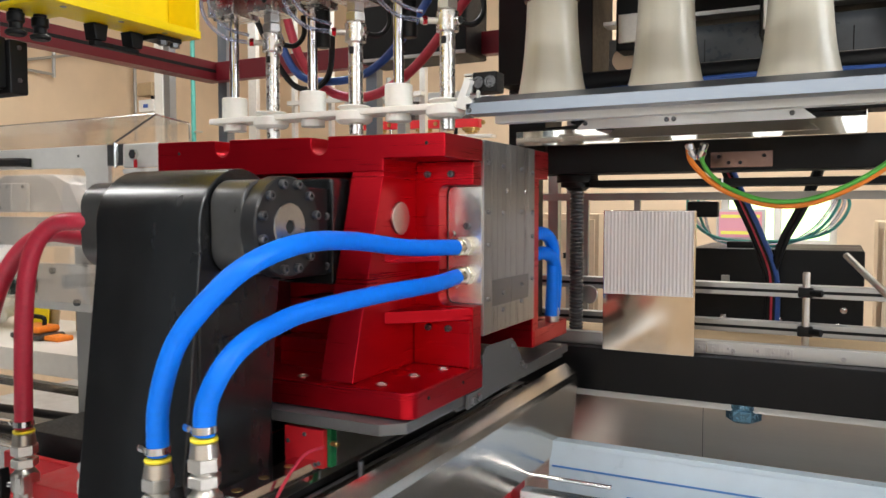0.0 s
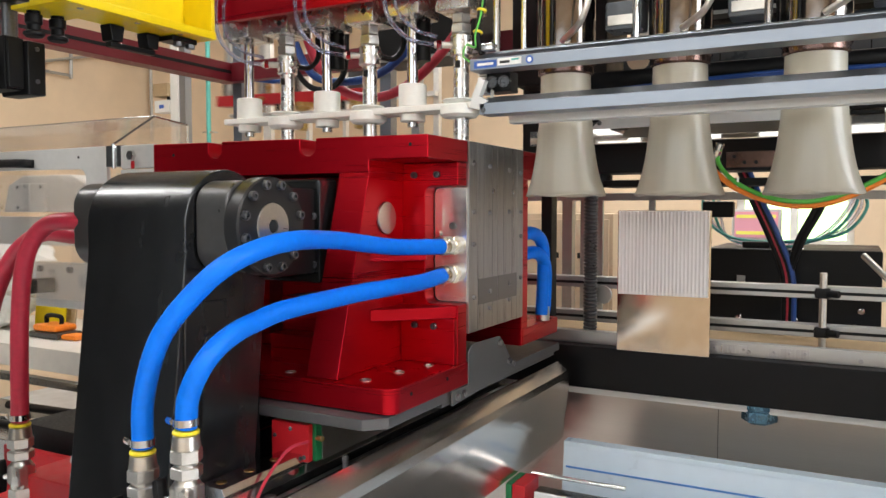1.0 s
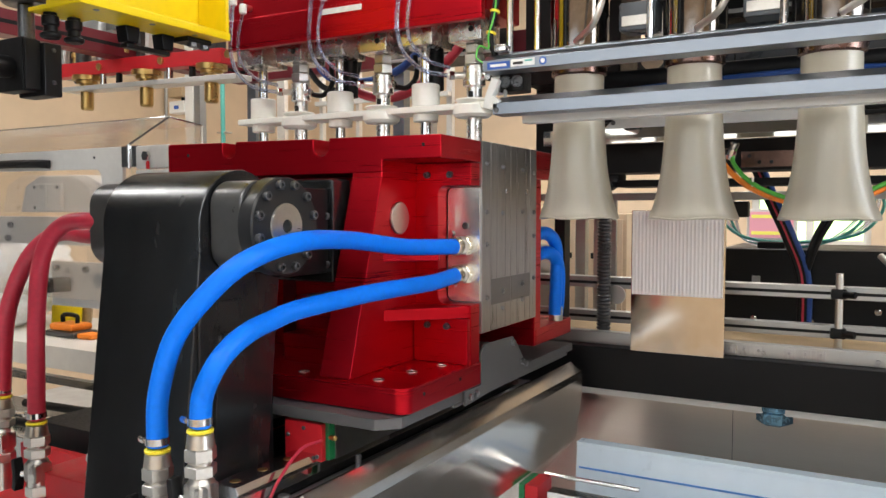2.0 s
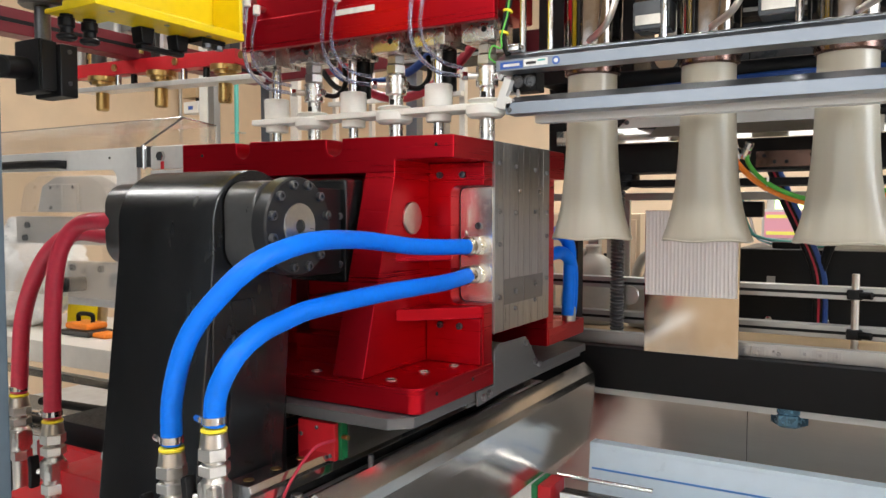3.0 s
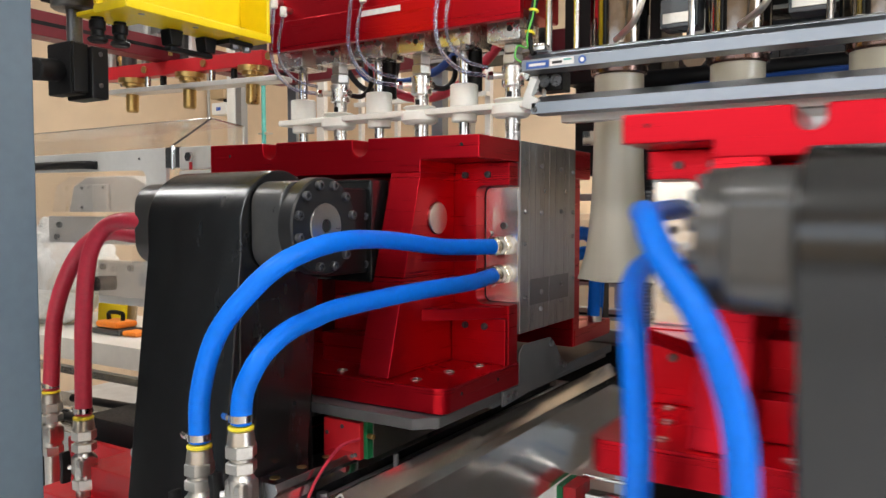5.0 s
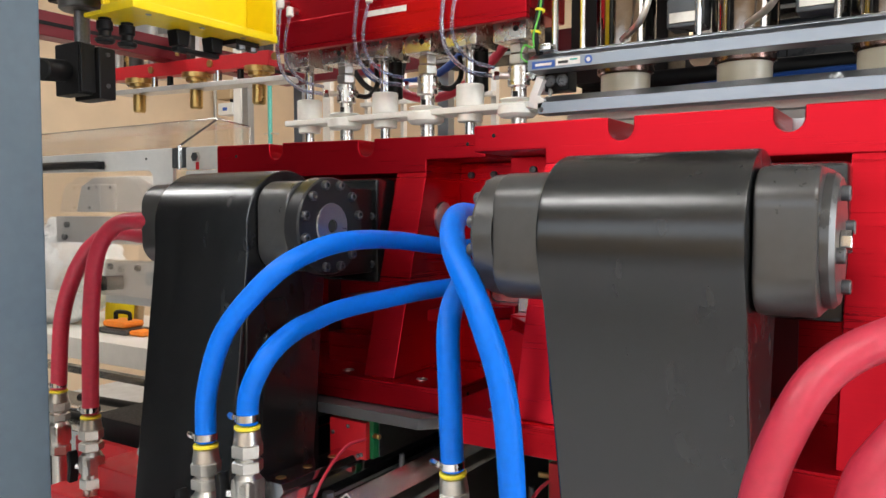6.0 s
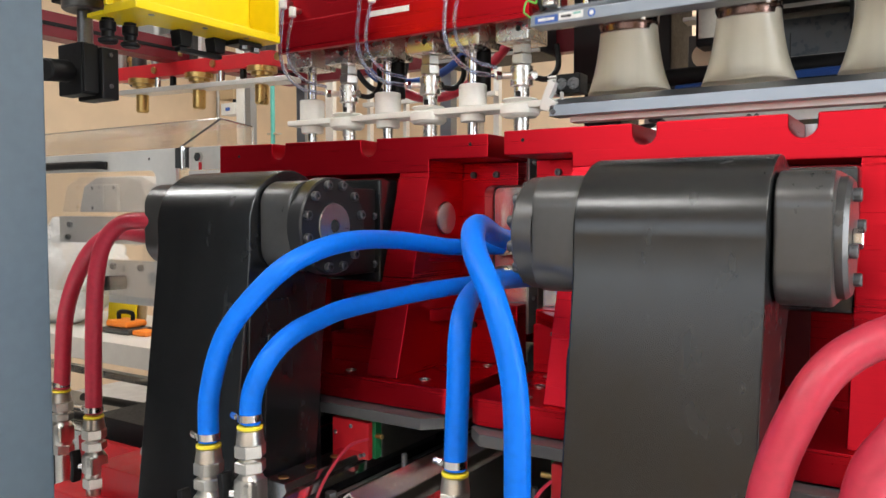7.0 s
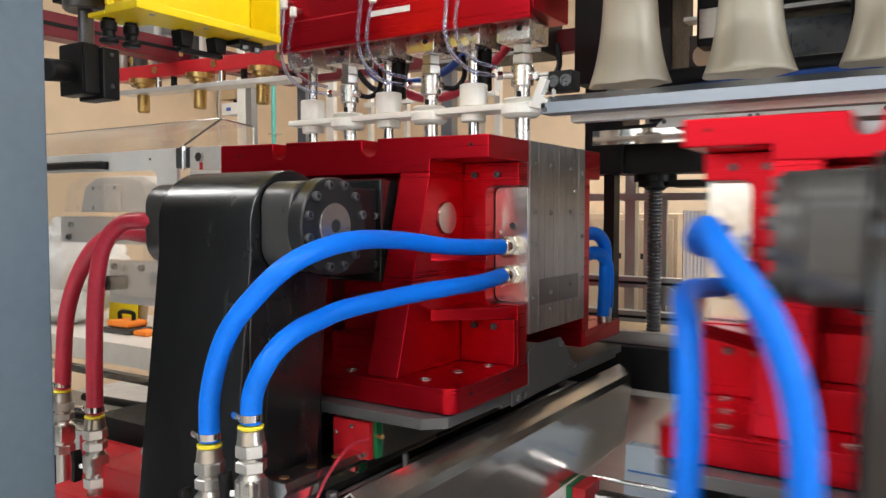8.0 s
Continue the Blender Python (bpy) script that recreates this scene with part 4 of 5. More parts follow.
def melt_tube(x, label):
    """Hanging tube of melt: straight above, flared and softly pinched at the mouth; length above is inside the die."""
    n, L = 40, 0.86
    b = bmesh.new()
    rings = []
    steps = [0, 0.003, 0.008, 0.014] + [0.022 + 0.012 * k for k in range(30)] + [0.45, 0.6, L]
    for h in steps:
        r = 0.0605 + 0.0245 * math.exp(-h / 0.125) - (0.006 if h == 0 else 0.002 if h == 0.003 else 0)
        sq = math.exp(-h / 0.1)
        ring = []
        for k in range(n):
            a = 2 * math.pi * k / n
            wob = 1 + 0.012 * sq * math.sin(3 * a + 1 + x) + 0.008 * sq * math.sin(5 * a) + (0.004 + 0.006 * sq) * math.sin(9 * a + 3 * x)
            ring.append(b.verts.new((r * wob * (1 + 0.26 * sq) * math.cos(a), r * wob * (1 - 0.2 * sq) * math.sin(a), h + 0.0022 * sq * math.sin(4 * a + 2 * x) * (h < 0.02))))
        rings.append(ring)
    for a, c in zip(rings, rings[1:]):
        for k in range(n):
            b.faces.new((a[k], a[(k + 1) % n], c[(k + 1) % n], c[k]))
    lip = [b.verts.new((v.co.x * 0.7, v.co.y * 0.3, 0.006)) for v in rings[0]]
    for k in range(n):
        b.faces.new((rings[0][k], lip[k], lip[(k + 1) % n], rings[0][(k + 1) % n]))
    b.faces.new(lip)
    bmesh.ops.recalc_face_normals(b, faces=b.faces)
    for v in b.verts:
        v.co += Vector((x, DY, 1.5))
    lip_path = [v.co.copy() for v in rings[1]]
    e = solo("melt_tube", b, MELT, label, "plastic tube", "melt tubes")
    part("mouth_lip", tube(lip_path + lip_path[:1], 0.0022, 8, 1), MELT, e, "rolled soft lip")
    return e


tubes = [melt_tube(x, "milky translucent plastic tube hanging from its die") for x in DIES]
next_tubes = [melt_tube(x, "milky translucent plastic tube inside its die") for x in DIES]


def knife():
    e = thing("cutting_knife", (-0.3, 1.62, 1.75), "aluminium cutting knife rail with end bracket", "knife")
    part("rail", prism([(1.60, 1.7665), (1.655, 1.7665), (1.655, 1.812), (1.648, 1.812), (1.60, 1.792)], "x", -0.765, 0.75, 0.001), ALU_MATT, e)
    out = [(-0.79, 1.775), (-0.755, 1.765), (-0.748, 1.79), (-0.765, 1.80), (-0.75, 1.835), (-0.768, 1.84), (-0.785, 1.80)]
    part("bracket", prism([(x, z + 0.009) for x, z in out], "y", 1.60, 1.62, 0.002), ALU_WHITE, e)
    part("screw", cyl((-0.755, 1.602, 1.776), (-0.755, 1.597, 1.776), 0.006, 14), BLACK_BOLT, e)
    blk = part("clamp_block", box(-0.775, -0.715, 1.66, 1.71, 1.825, 1.872, 0.003), DARK, e)
    for k in range(2):
        part("socket", lathe([(0, 0.014), (0.003, 0.014), (0.003, 0.009), (-0.004, 0.008), (-0.004, 0.001)], (-0.76 + 0.03 * k, 1.659, 1.848), (0, -1, 0), 18), BLACK_BOLT, blk)
    part("stay", cyl((-0.752, 1.64, 1.80), (-0.762, 1.665, 1.83), 0.005, 10), ALU_WHITE, e)
    for k in range(6):
        part("fin", box(-0.797, -0.775, 1.658, 1.70, 1.824 + k * 0.0082, 1.829 + k * 0.0082, 0.001), ALU_WHITE, e)
    return e


knife_thing = knife()

# ---------------------------------------------------------------- behind the melt tubes
def back_frame():
    e = thing("press_frame", (-0.4, 2.6, 0.3), "black painted press frame with spindle and polished drip tray", "machine frame")
    part("lower_beam", box(-1.7, 1.4, 2.60, 2.75, 0.925, 1.073, 0.006), DARK, e)
    part("upper_beam", box(-0.93, 1.4, 2.62, 2.78, 1.676, 1.778, 0.005), DARK, e)
    part("under_beam", box(-0.80, 1.4, 2.70, 2.86, 1.63, 1.655, 0.003), DARK, e)
    plate = part("bolt_plate", box(-0.375, -0.19, 2.612, 2.619, 1.685, 1.735, 0.001), BRONZE, e)
    for bx, bz in ((-0.35, 1.72), (-0.32, 1.70), (-0.285, 1.70), (-0.215, 1.72)):
        part("hole", cyl((bx, 2.613, bz), (bx, 2.6105, bz), 0.006, 12), HOLE_SHADE, plate)
    tray = part("drip_tray", prism([(2.45, 1.765), (2.452, 1.764), (2.452, 1.808), (2.60, 1.815), (2.60, 1.818), (2.45, 1.812)], "x", -0.98, 0.06, 0), MIRROR, e, "polished drip tray")
    part("end_lip", box(0.058, 0.062, 2.45, 2.60, 1.764, 1.83, 0.001), MIRROR, tray)
    part("black_flap", prism([(-0.95, 1.822), (-0.70, 1.834), (-0.45, 1.822), (-0.2, 1.838), (0.06, 1.828), (0.06, 1.819), (-0.95, 1.819)], "y", 2.48, 2.55, 0.001), DARK, tray)
    out = [(-0.72, 1.793), (-0.685, 1.827), (-0.10, 1.827), (-0.06, 1.793)]
    fix = part("mounting_plate", prism(out, "y", 2.283, 2.295, 0.002), ALU_WHITE, e)
    for bx in (-0.69, -0.45, -0.43, -0.12):
        part("screw", cyl((bx, 2.284, 1.81), (bx, 2.277, 1.81), 0.007, 14), BLACK_BOLT, fix)
    part("mounting_bar", box(-0.729, 0.9, 1.685, 1.72, 1.7535, 1.7795, 0.002), ALU_WHITE, e)
    sp = part("spindle_nut", lathe([(0, 0.03), (0.012, 0.045), (0.012, 0.06), (0.03, 0.06), (0.03, 0.075), (0.055, 0.075)], (-0.86, 2.75, 1.62), (0, 0, 1), 24), DARK, e)
    prof = []
    for k in range(44):
        prof += [(0.013 * k, 0.021), (0.013 * k + 0.005, 0.026), (0.013 * k + 0.009, 0.026)]
    part("spindle", lathe(prof, (-0.86, 2.75, 1.073), (0, 0, 1), 16), BLACK_BOLT, e, "threaded steel spindle")
    part("apron", box(-1.7, 1.4, 2.70, 2.71, 0.45, 0.925, 0.001), BRUSHED, e, "brushed stainless apron")
    # white paint stands in for the reflection along the apron's top
    part("apron_sheen", prism([(2.624, 0.9), (2.627, 0.9), (2.627, 0.9235), (2.624, 0.9235)], "x", -1.7, 1.4, 0), WHITE_PAINT, e, "white strip for the apron's bright reflection")
    part("apron_seam", box(-0.398, -0.3965, 2.6985, 2.701, 0.45, 0.925, 0), DARK, e)
    for x in (-1.65, 1.35):
        part("leg", box(x - 0.06, x + 0.06, 2.62, 2.74, 0.0, 0.925, 0.004), DARK, e)
    part("upright", box(-1.07, -0.931, 2.60, 2.78, 1.676, 2.9, 0.004), DARK, e)
    part("slim_post", box(-1.02, -0.98, 2.66, 2.72, 1.073, 1.676, 0.003), DARK, e)
    part("upright", box(1.23, 1.37, 2.64, 2.76, 1.073, 2.9, 0.004), DARK, e)
    return e


def rails():
    e = thing("conveyor_rails", (-0.2, 2.85, 1.05), "grey aluminium conveyor guide rails on black beam", "rails")
    for z in (1.278, 1.149):
        r = part("rail", box(-1.5, 1.4, 2.82, 2.87, z - 0.021, z + 0.021, 0.003), ALU_SATIN, e)
        part("groove", box(-1.5, 1.4, 2.8185, 2.82, z - 0.006, z + 0.004, 0), DARK, r)
    part("bed", box(-2.4, 1.4, 2.70, 3.07, 1.074, 1.095, 0.003), CARD, e)
    t = part("base_rail", box(-1.5, 1.4, 2.655, 2.695, 1.074, 1.118, 0.002), ALU_SATIN, e)
    for x in (-0.36, -0.18):
        part("joint_plate", box(x - 0.06, x + 0.06, 2.651, 2.6545, 1.08, 1.11, 0.001), ALU, t)
        for k in (-0.045, 0, 0.045):
            part("screw", cyl((x + k, 2.652, 1.097), (x + k, 2.647, 1.097), 0.005, 10), BOLT, t)
    for x in (-1.3, 1.2):
        part("stand", box(x - 0.02, x + 0.02, 2.84, 2.9, 1.074, 1.30, 0.002), ALU_SATIN, e)
    rod = part("clamp_rod", cyl((-0.093, 2.80, 1.04), (-0.093, 2.80, 1.345), 0.0115, 16), NICKEL, e)
    for z in (1.06, 1.149, 1.278):
        part("rod_clamp", box(-0.118, -0.07, 2.785, 2.815, z - 0.017, z + 0.017, 0.006), DARK, rod)
        part("clamp_lever", cyl((-0.08, 2.79, z), (-0.045, 2.775, z), 0.012, 12), DARK, rod)
    for x in (-0.30, 0.02):
        part("beam_bolt", hexa((x, 2.654, 1.09), (x, 2.646, 1.09), 0.008), BOLT, t)
    part("end_disc", cyl((-0.83, 2.81, 1.235), (-0.83, 2.80, 1.235), 0.035, 28), NICKEL, e)
    part("angled_rod", cyl((0.02, 2.9, 1.40), (0.16, 2.75, 1.26), 0.011, 14), NICKEL, e)
    return e


def far_things():
    c = thing("cross_rail", (-0.4, 3.1, 1.0), "bright aluminium cross rail on posts", "rail")
    part("rail", box(-1.9, 1.4, 3.085, 3.115, 1.588, 1.618, 0.002), ALU_SATIN, c)
    for x in (-1.82, -1.08, -1.00, 1.3):
        part("post", box(x - 0.022, x + 0.022, 3.12, 3.165, 0.0, 3.0, 0.002), ALU_SATIN, c)
    for x in (-0.93, -0.72):
        part("hanger", box(x - 0.012, x + 0.012, 3.09, 3.11, 1.0, 1.588, 0.002), ALU_SATIN, c)
    b = thing("drive_housing", (-0.2, 3.4, 0.6), "flat black drive housing with cables", "housing")
    part("housing", box(-0.53, 0.085, 3.2, 3.75, 0.60, 1.40, 0.008), DARK, b)
    part("foot", box(-0.5, 0.05, 3.25, 3.7, 0.0, 0.6, 0.004), DARK, b)
    part("cap", box(-0.40, -0.30, 3.25, 3.4, 1.40, 1.425, 0.004), DARK, b)
    part("socket", box(-0.41, -0.38, 3.19, 3.2, 1.27, 1.295, 0.001), ALU_SATIN, b)
    for x, z in ((-0.40, 1.13), (-0.2, 1.13), (0.0, 1.12), (0.02, 1.18)):
        part("knob", lathe([(0, 0.008), (0.004, 0.014), (0.015, 0.012), (0.02, 0.001)], (x, 3.199, z), (0, -1, 0), 14), CHROME, b)
    w = thing("cable_bundle", (-0.25, 3.18, 1.1), "black and blue cables hanging in a V", "cables")
    for k, (m, dx) in enumerate(((DARK, 0.0), (DARK, 0.018), (BLUE_CABLE, 0.03), (RED_HOSE, 0.012))):
        part("cable", tube([(-0.40 + dx, 3.14, 1.70), (-0.35 + dx, 3.12, 1.586), (-0.29 + dx, 3.13, 1.45), (-0.24 + dx, 3.15, 1.30), (-0.235 + dx, 3.16, 1.10)], 0.012, 10), m, w)
    for k in range(2):
        part("cable", tube([(-0.08 + 0.018 * k, 3.14, 1.70), (-0.136 + 0.018 * k, 3.12, 1.554), (-0.19 + 0.015 * k, 3.13, 1.44), (-0.225 + 0.01 * k, 3.15, 1.32)], 0.011, 10), DARK, w)
    o = thing("heater_cable", (-0.2, 2.45, 1.55), "orange and green power cables with metal plugs", "cable")
    part("orange_cable", tube([(-0.416, 2.44, 1.74), (-0.40, 2.43, 1.69), (-0.32, 2.42, 1.615), (-0.20, 2.42, 1.568), (-0.08, 2.42, 1.568), (0.05, 2.42, 1.625), (0.14, 2.43, 1.70), (0.19, 2.45, 1.80)], 0.0085, 12), ORANGE, o)
    part("green_cable", tube([(-0.366, 2.44, 1.74), (-0.37, 2.43, 1.69), (-0.31, 2.415, 1.625), (-0.20, 2.41, 1.579), (-0.08, 2.41, 1.58), (0.05, 2.41, 1.636), (0.14, 2.42, 1.71), (0.19, 2.44, 1.81)], 0.0065, 12), GREEN_CABLE, o)
    for x, lean in ((-0.416, -0.02), (-0.366, 0.02)):
        part("plug", lathe([(0, 0.009), (0.012, 0.016), (0.03, 0.016), (0.032, 0.012), (0.05, 0.014), (0.055, 0.009)], (x - lean, 2.44, 1.70), (lean, 0, 0.05), 12), CHROME, o)
    part("cable_tie", cyl((-0.315, 2.42, 1.60), (-0.312, 2.41, 1.645), 0.003, 8), WHITE_PLASTIC, o)
    a = thing("air_lines", (-0.2, 3.3, 1.4), "pale blue coiled air lines with valve", "hoses")
    for k in range(4):
        s = 0.02 * k
        part("air_line", tube([(-0.56 + s, 3.3, 1.62), (-0.55 + s, 3.3, 1.52), (-0.45, 3.3 + s, 1.44 - s * 0.3), (-0.25, 3.3 + s, 1.425 - s * 0.5), (-0.05 - s, 3.3, 1.46), (0.03 - s, 3.3, 1.56), (0.0, 3.3, 1.64)], 0.006, 8), TRANSLUCENT_TUBE if k % 2 else TEAL, a)
    part("valve", box(-0.56, -0.44, 3.28, 3.34, 1.52, 1.585, 0.008), DARK, a)
    m = thing("monitor", (-0.49, 4.5, 0.0), "operator monitor with pink and yellow screen", "monitor")
    part("bezel", box(-0.61, -0.36, 4.5, 4.55, 1.385, 1.555, 0.005), WHITE_PAINT, m)
    part("screen", box(-0.595, -0.375, 4.495, 4.4995, 1.40, 1.54, 0.001), SCREEN_PINK, m)
    for z in (1.425, 1.515):
        part("screen_band", box(-0.585, -0.385, 4.492, 4.4945, z - 0.009, z + 0.009, 0), SCREEN_YELLOW, m)
    part("stand", box(-0.52, -0.46, 4.51, 4.55, 0.0, 1.385, 0.004), DARK, m)
    for x0, x1, z1, y in ((-1.62, -1.13, 1.53, 4.0), (-2.3, -1.66, 1.9, 4.1), (0.15, 0.9, 1.5, 3.9)):
        k = thing("control_cabinet", ((x0 + x1) / 2, y, 0), "cream painted control cabinet", "cabinet", "control cabinets")
        part("body", box(x0, x1, y, y + 0.4, 0.0, z1, 0.006), BEIGE, k)
        part("door", box(x0 + 0.02, x1 - 0.02, y - 0.015, y - 0.002, 0.1, z1 - 0.03, 0.004), BEIGE, k)
        for j in range(6):
            part("slot", box(x0 + 0.06 + j * 0.06, x0 + 0.075 + j * 0.06, y - 0.018, y - 0.0155, z1 - 0.24, z1 - 0.21, 0), HOLE_SHADE, k)
    # overhead machinery behind the dies
    h = thing("extruder_body", (0.2, 2.5, 1.9), "dark grey extruder body with black pipe and blue cables", "extruder")
    part("body", prism([(2.35, 1.965), (2.35, 2.04), (2.37, 2.085), (2.7, 2.11), (2.7, 1.965)], "x", -0.56, 1.3, 0.006), DARK_GREY, h)
    part("upper_housing", box(-0.50, 1.3, 2.45, 2.7, 2.127, 2.3, 0.006), DARK, h)
    part("valve_rail", box(-0.80, 1.3, 2.48, 2.6, 1.835, 1.9655, 0.004), DARK, h)
    for x in (-0.52, -0.44, -0.15, 0.08):
        part("fitting", lathe([(0, 0.014), (0.018, 0.014), (0.02, 0.01), (0.04, 0.01)], (x, 2.4795, 1.875), (0.3, -1, 0.2), 12), NICKEL, h)
    part("top_rail", box(-0.66, 1.3, 2.36, 2.42, 2.112, 2.125, 0.002), ALU_SATIN, h)
    for x in (-0.36, 0.02, 0.3):
        part("cover_seam", box(x, x + 0.003, 2.3485, 2.3495, 1.967, 2.04, 0), DARK, h)
    part("cover_lip", box(-0.56, 1.3, 2.34, 2.3495, 1.966, 1.974, 0.001), ALU_SATIN, h)
    part("rear_housing", box(-1.05, -0.72, 2.45, 2.7, 1.97, 2.3, 0.008), DARK, h)
    for x in (-0.58, -0.2, 0.1):
        part("junction_box", box(x, x + 0.14, 2.2, 2.34, 2.0, 2.15, 0.008), DARK, h)
        part("cover", box(x + 0.01, x + 0.13, 2.19, 2.199, 2.02, 2.10, 0.003), NICKEL, h)
    part("rib", box(-0.46, 1.3, 2.33, 2.36, 1.94, 1.96, 0.003), DARK, h)
    out = [(-0.62, 1.93), (-0.44, 1.93), (-0.44, 2.06), (-0.62, 2.05)]
    pl = part("side_plate", prism(out, "y", 2.28, 2.30, 0.003), GREY_STEEL, h)
    part("hole", cyl((-0.575, 2.281, 1.99), (-0.575, 2.276, 1.99), 0.034, 28), BEIGE, pl)
    part("pipe", cyl((-0.72, 2.20, 1.921), (1.3, 2.20, 1.921), 0.026, 18), DARK, h, "black pipe")
    for j in range(3):
        part("cable", tube([(-0.62, 2.17 - 0.006 * j, 1.888), (-0.2, 2.165, 1.892 + 0.006 * j), (0.2, 2.16, 1.886 + 0.005 * j), (1.2, 2.17, 1.896)], 0.005, 8), BLUE_CABLE, h, "blue cable")
    part("heater_block", box(-0.78, -0.70, 2.05, 2.2, 1.83, 2.05, 0.006), GREY_STEEL, h)
    part("crosshead", box(-0.9, 1.3, 2.1, 2.7, 2.3, 2.5, 0.01), DARK, h)


back_frame()
rails()
jugs = [jug() for k in range(3)]
far_things()
tray = thing("film_covered_panel", (0, 2.2, 0.1), "pale blue film covered sheet panel with printed line", "panel")
part("panel", prism([(2.30, 0.815), (2.302, 0.822), (2.345, 0.822), (2.345, 0.818), (2.306, 0.816), (2.22, 0.1), (2.216, 0.1)], "x", -0.80, 1.4, 0), FILM_BLUE, tray)
part("folded_edge", box(-0.80, 1.4, 2.2955, 2.2995, 0.808, 0.8235, 0.001), FILM_BLUE, tray, "white folded top edge")
part("printed_line", prism([(2.2885, 0.742), (2.2895, 0.748), (2.2885, 0.748)], "x", -0.79, 1.4, 0), FILM_LINE, tray)
part("printed_arrow", prism([(-0.55, 0.69), (-0.40, 0.684), (-0.40, 0.70), (-0.37, 0.676), (-0.40, 0.67), (-0.40, 0.676), (-0.55, 0.682)], "y", 2.2745, 2.2765, 0), FILM_LINE, tray)
lowrail = thing("transfer_rail", (-0.3, 2.1, 0.5), "steel transfer rail with red and green guide block", "rail")
part("rail", box(-0.80, 1.3, 2.04, 2.09, 0.72, 0.745, 0.002), CHROME, lowrail)
part("bed", box(-0.80, 1.3, 2.02, 2.11, 0.5, 0.719, 0.003), GREY_STEEL, lowrail)
part("end_cap", box(-0.855, -0.815, 2.01, 2.12, 0.70, 0.765, 0.003), RED_PAINT, lowrail)
part("seal", box(-0.875, -0.856, 2.01, 2.12, 0.70, 0.765, 0.003), GREEN, lowrail)
part("pin_rod", cyl((-0.83, 2.10, 0.775), (-0.55, 2.10, 0.775), 0.006, 10), CHROME, lowrail)

sheet = thing("steel_plate", (-0.55, 2.56, 1.075), "polished steel plate with milky ribbed protective sheet", "plate")
part("plate", box(-0.712, -0.41, 2.575, 2.585, 1.075, 1.548, 0.002), PLATE_STEEL, sheet)
ribs = [(-0.706 + 0.29 * k / 96, 2.5675 - 0.0009 * math.cos(2 * math.pi * k / 4)) for k in range(97)]
part("ribbed_sheet", prism(ribs + [(-0.416, 2.5745), (-0.706, 2.5745)], "z", 1.268, 1.546, 0), RIBBED, sheet, "milky ribbed sheet")
hexnut = thing("hex_bolt", (-0.265, 2.66, 0.86), "large blue grey hexagon bolt head", "bolt")
part("head", lathe([(0, 0.04), (0.008, 0.055), (0.04, 0.055), (0.045, 0.05)], (-0.265, 2.66, 0.862), (0, 0, 1), 6), BOLT_BLUE, hexnut)
part("washer", cyl((-0.265, 2.66, 0.907), (-0.265, 2.66, 0.925), 0.05, 28), BOLT_BLUE, hexnut)

# ---------------------------------------------------------------- on the blow side
post = solo("machine_post", box(-1.68, -1.452, 0.70, 0.85, 0.0, 4.2, 0.008), GREY_PAINT, "blue grey painted square machine post", "post")
yellow = thing("overhead_channel", (-1.55, 1.1, 1.96), "yellow painted steel channel hung overhead", "frame")
part("web", box(-1.577, -1.565, 1.06, 1.494, 2.0055, 2.5, 0.003), YELLOW, yellow)
part("flange", box(-1.577, -1.462, 1.06, 1.494, 1.985, 2.005, 0.003), YELLOW, yellow)
part("end_plate", box(-1.564, -1.466, 1.482, 1.494, 2.0055, 2.5, 0.003), YELLOW, yellow)
part("stiffener", box(-1.564, -1.53, 1.075, 1.085, 2.0055, 2.5, 0.002), YELLOW, yellow)
part("web_slot", prism(arc(1.19, 2.11, 0.018, 270, 90, 6)[::-1] + arc(1.31, 2.11, 0.018, 90, -90, 6)[::1], "x", -1.5645, -1.5635, 0), HOLE_SHADE, yellow)
for y in (1.12, 1.27, 1.40):
    part("bolt_hole", cyl((-1.49, y, 1.986), (-1.49, y, 1.9835), 0.007, 12), BOLT, yellow)
for y in (1.09, 1.148):
    k = part("index_plunger", lathe([(0, 0.018), (0.004, 0.022), (0.009, 0.022), (0.014, 0.014), (0.026, 0.014), (0.03, 0.018), (0.048, 0.018), (0.05, 0.014), (0.056, 0.014)], (-1.606, y, 1.93), (0, 0, 1), 20), DARK, yellow, "black index plunger")
hb = part("handle", box(-1.575, -1.552, 1.247, 1.378, 1.934, 1.946, 0.004), DARK, yellow, "black pull handle")
for y0, y1 in ((1.245, 1.275), (1.35, 1.38)):
    part("handle_post", prism([(y0 - 0.006, 1.985), (y1 + 0.006, 1.985), (y1, 1.947), (y0, 1.947)], "x", -1.582, -1.545, 0.003), DARK, hb)
part("plunger_plate", box(-1.64, -1.578, 1.06, 1.18, 1.986, 1.996, 0.002), YELLOW, yellow)
part("link_plate", box(-1.56, -1.505, 1.39, 1.47, 1.972, 1.9845, 0.002), DARK, yellow)
for y in (1.415, 1.455):
    part("bolt", hexa((-1.515, y, 1.96), (-1.515, y, 1.9715), 0.012), BLACK_BOLT, yellow)
block = thing("clamp_block", (-1.87, 1.2, 1.84), "matt black clamp block with round knob and stem", "clamp block")
part("front_block", box(-1.94, -1.838, 1.17, 1.212, 1.845, 1.977, 0.004), DARK, block)
part("rear_block", box(-1.925, -1.815, 1.2135, 1.262, 1.836, 1.968, 0.004), DARK, block)
part("cheek", box(-1.8365, -1.828, 1.172, 1.2125, 1.85, 1.972, 0.002), DARK, block)
part("knob", lathe([(0, 0.016), (0.01, 0.016), (0.012, 0.028), (0.085, 0.028), (0.09, 0.024)], (-1.885, 1.1695, 1.905), (0.3, -1, -0.12), 24), DARK, block)
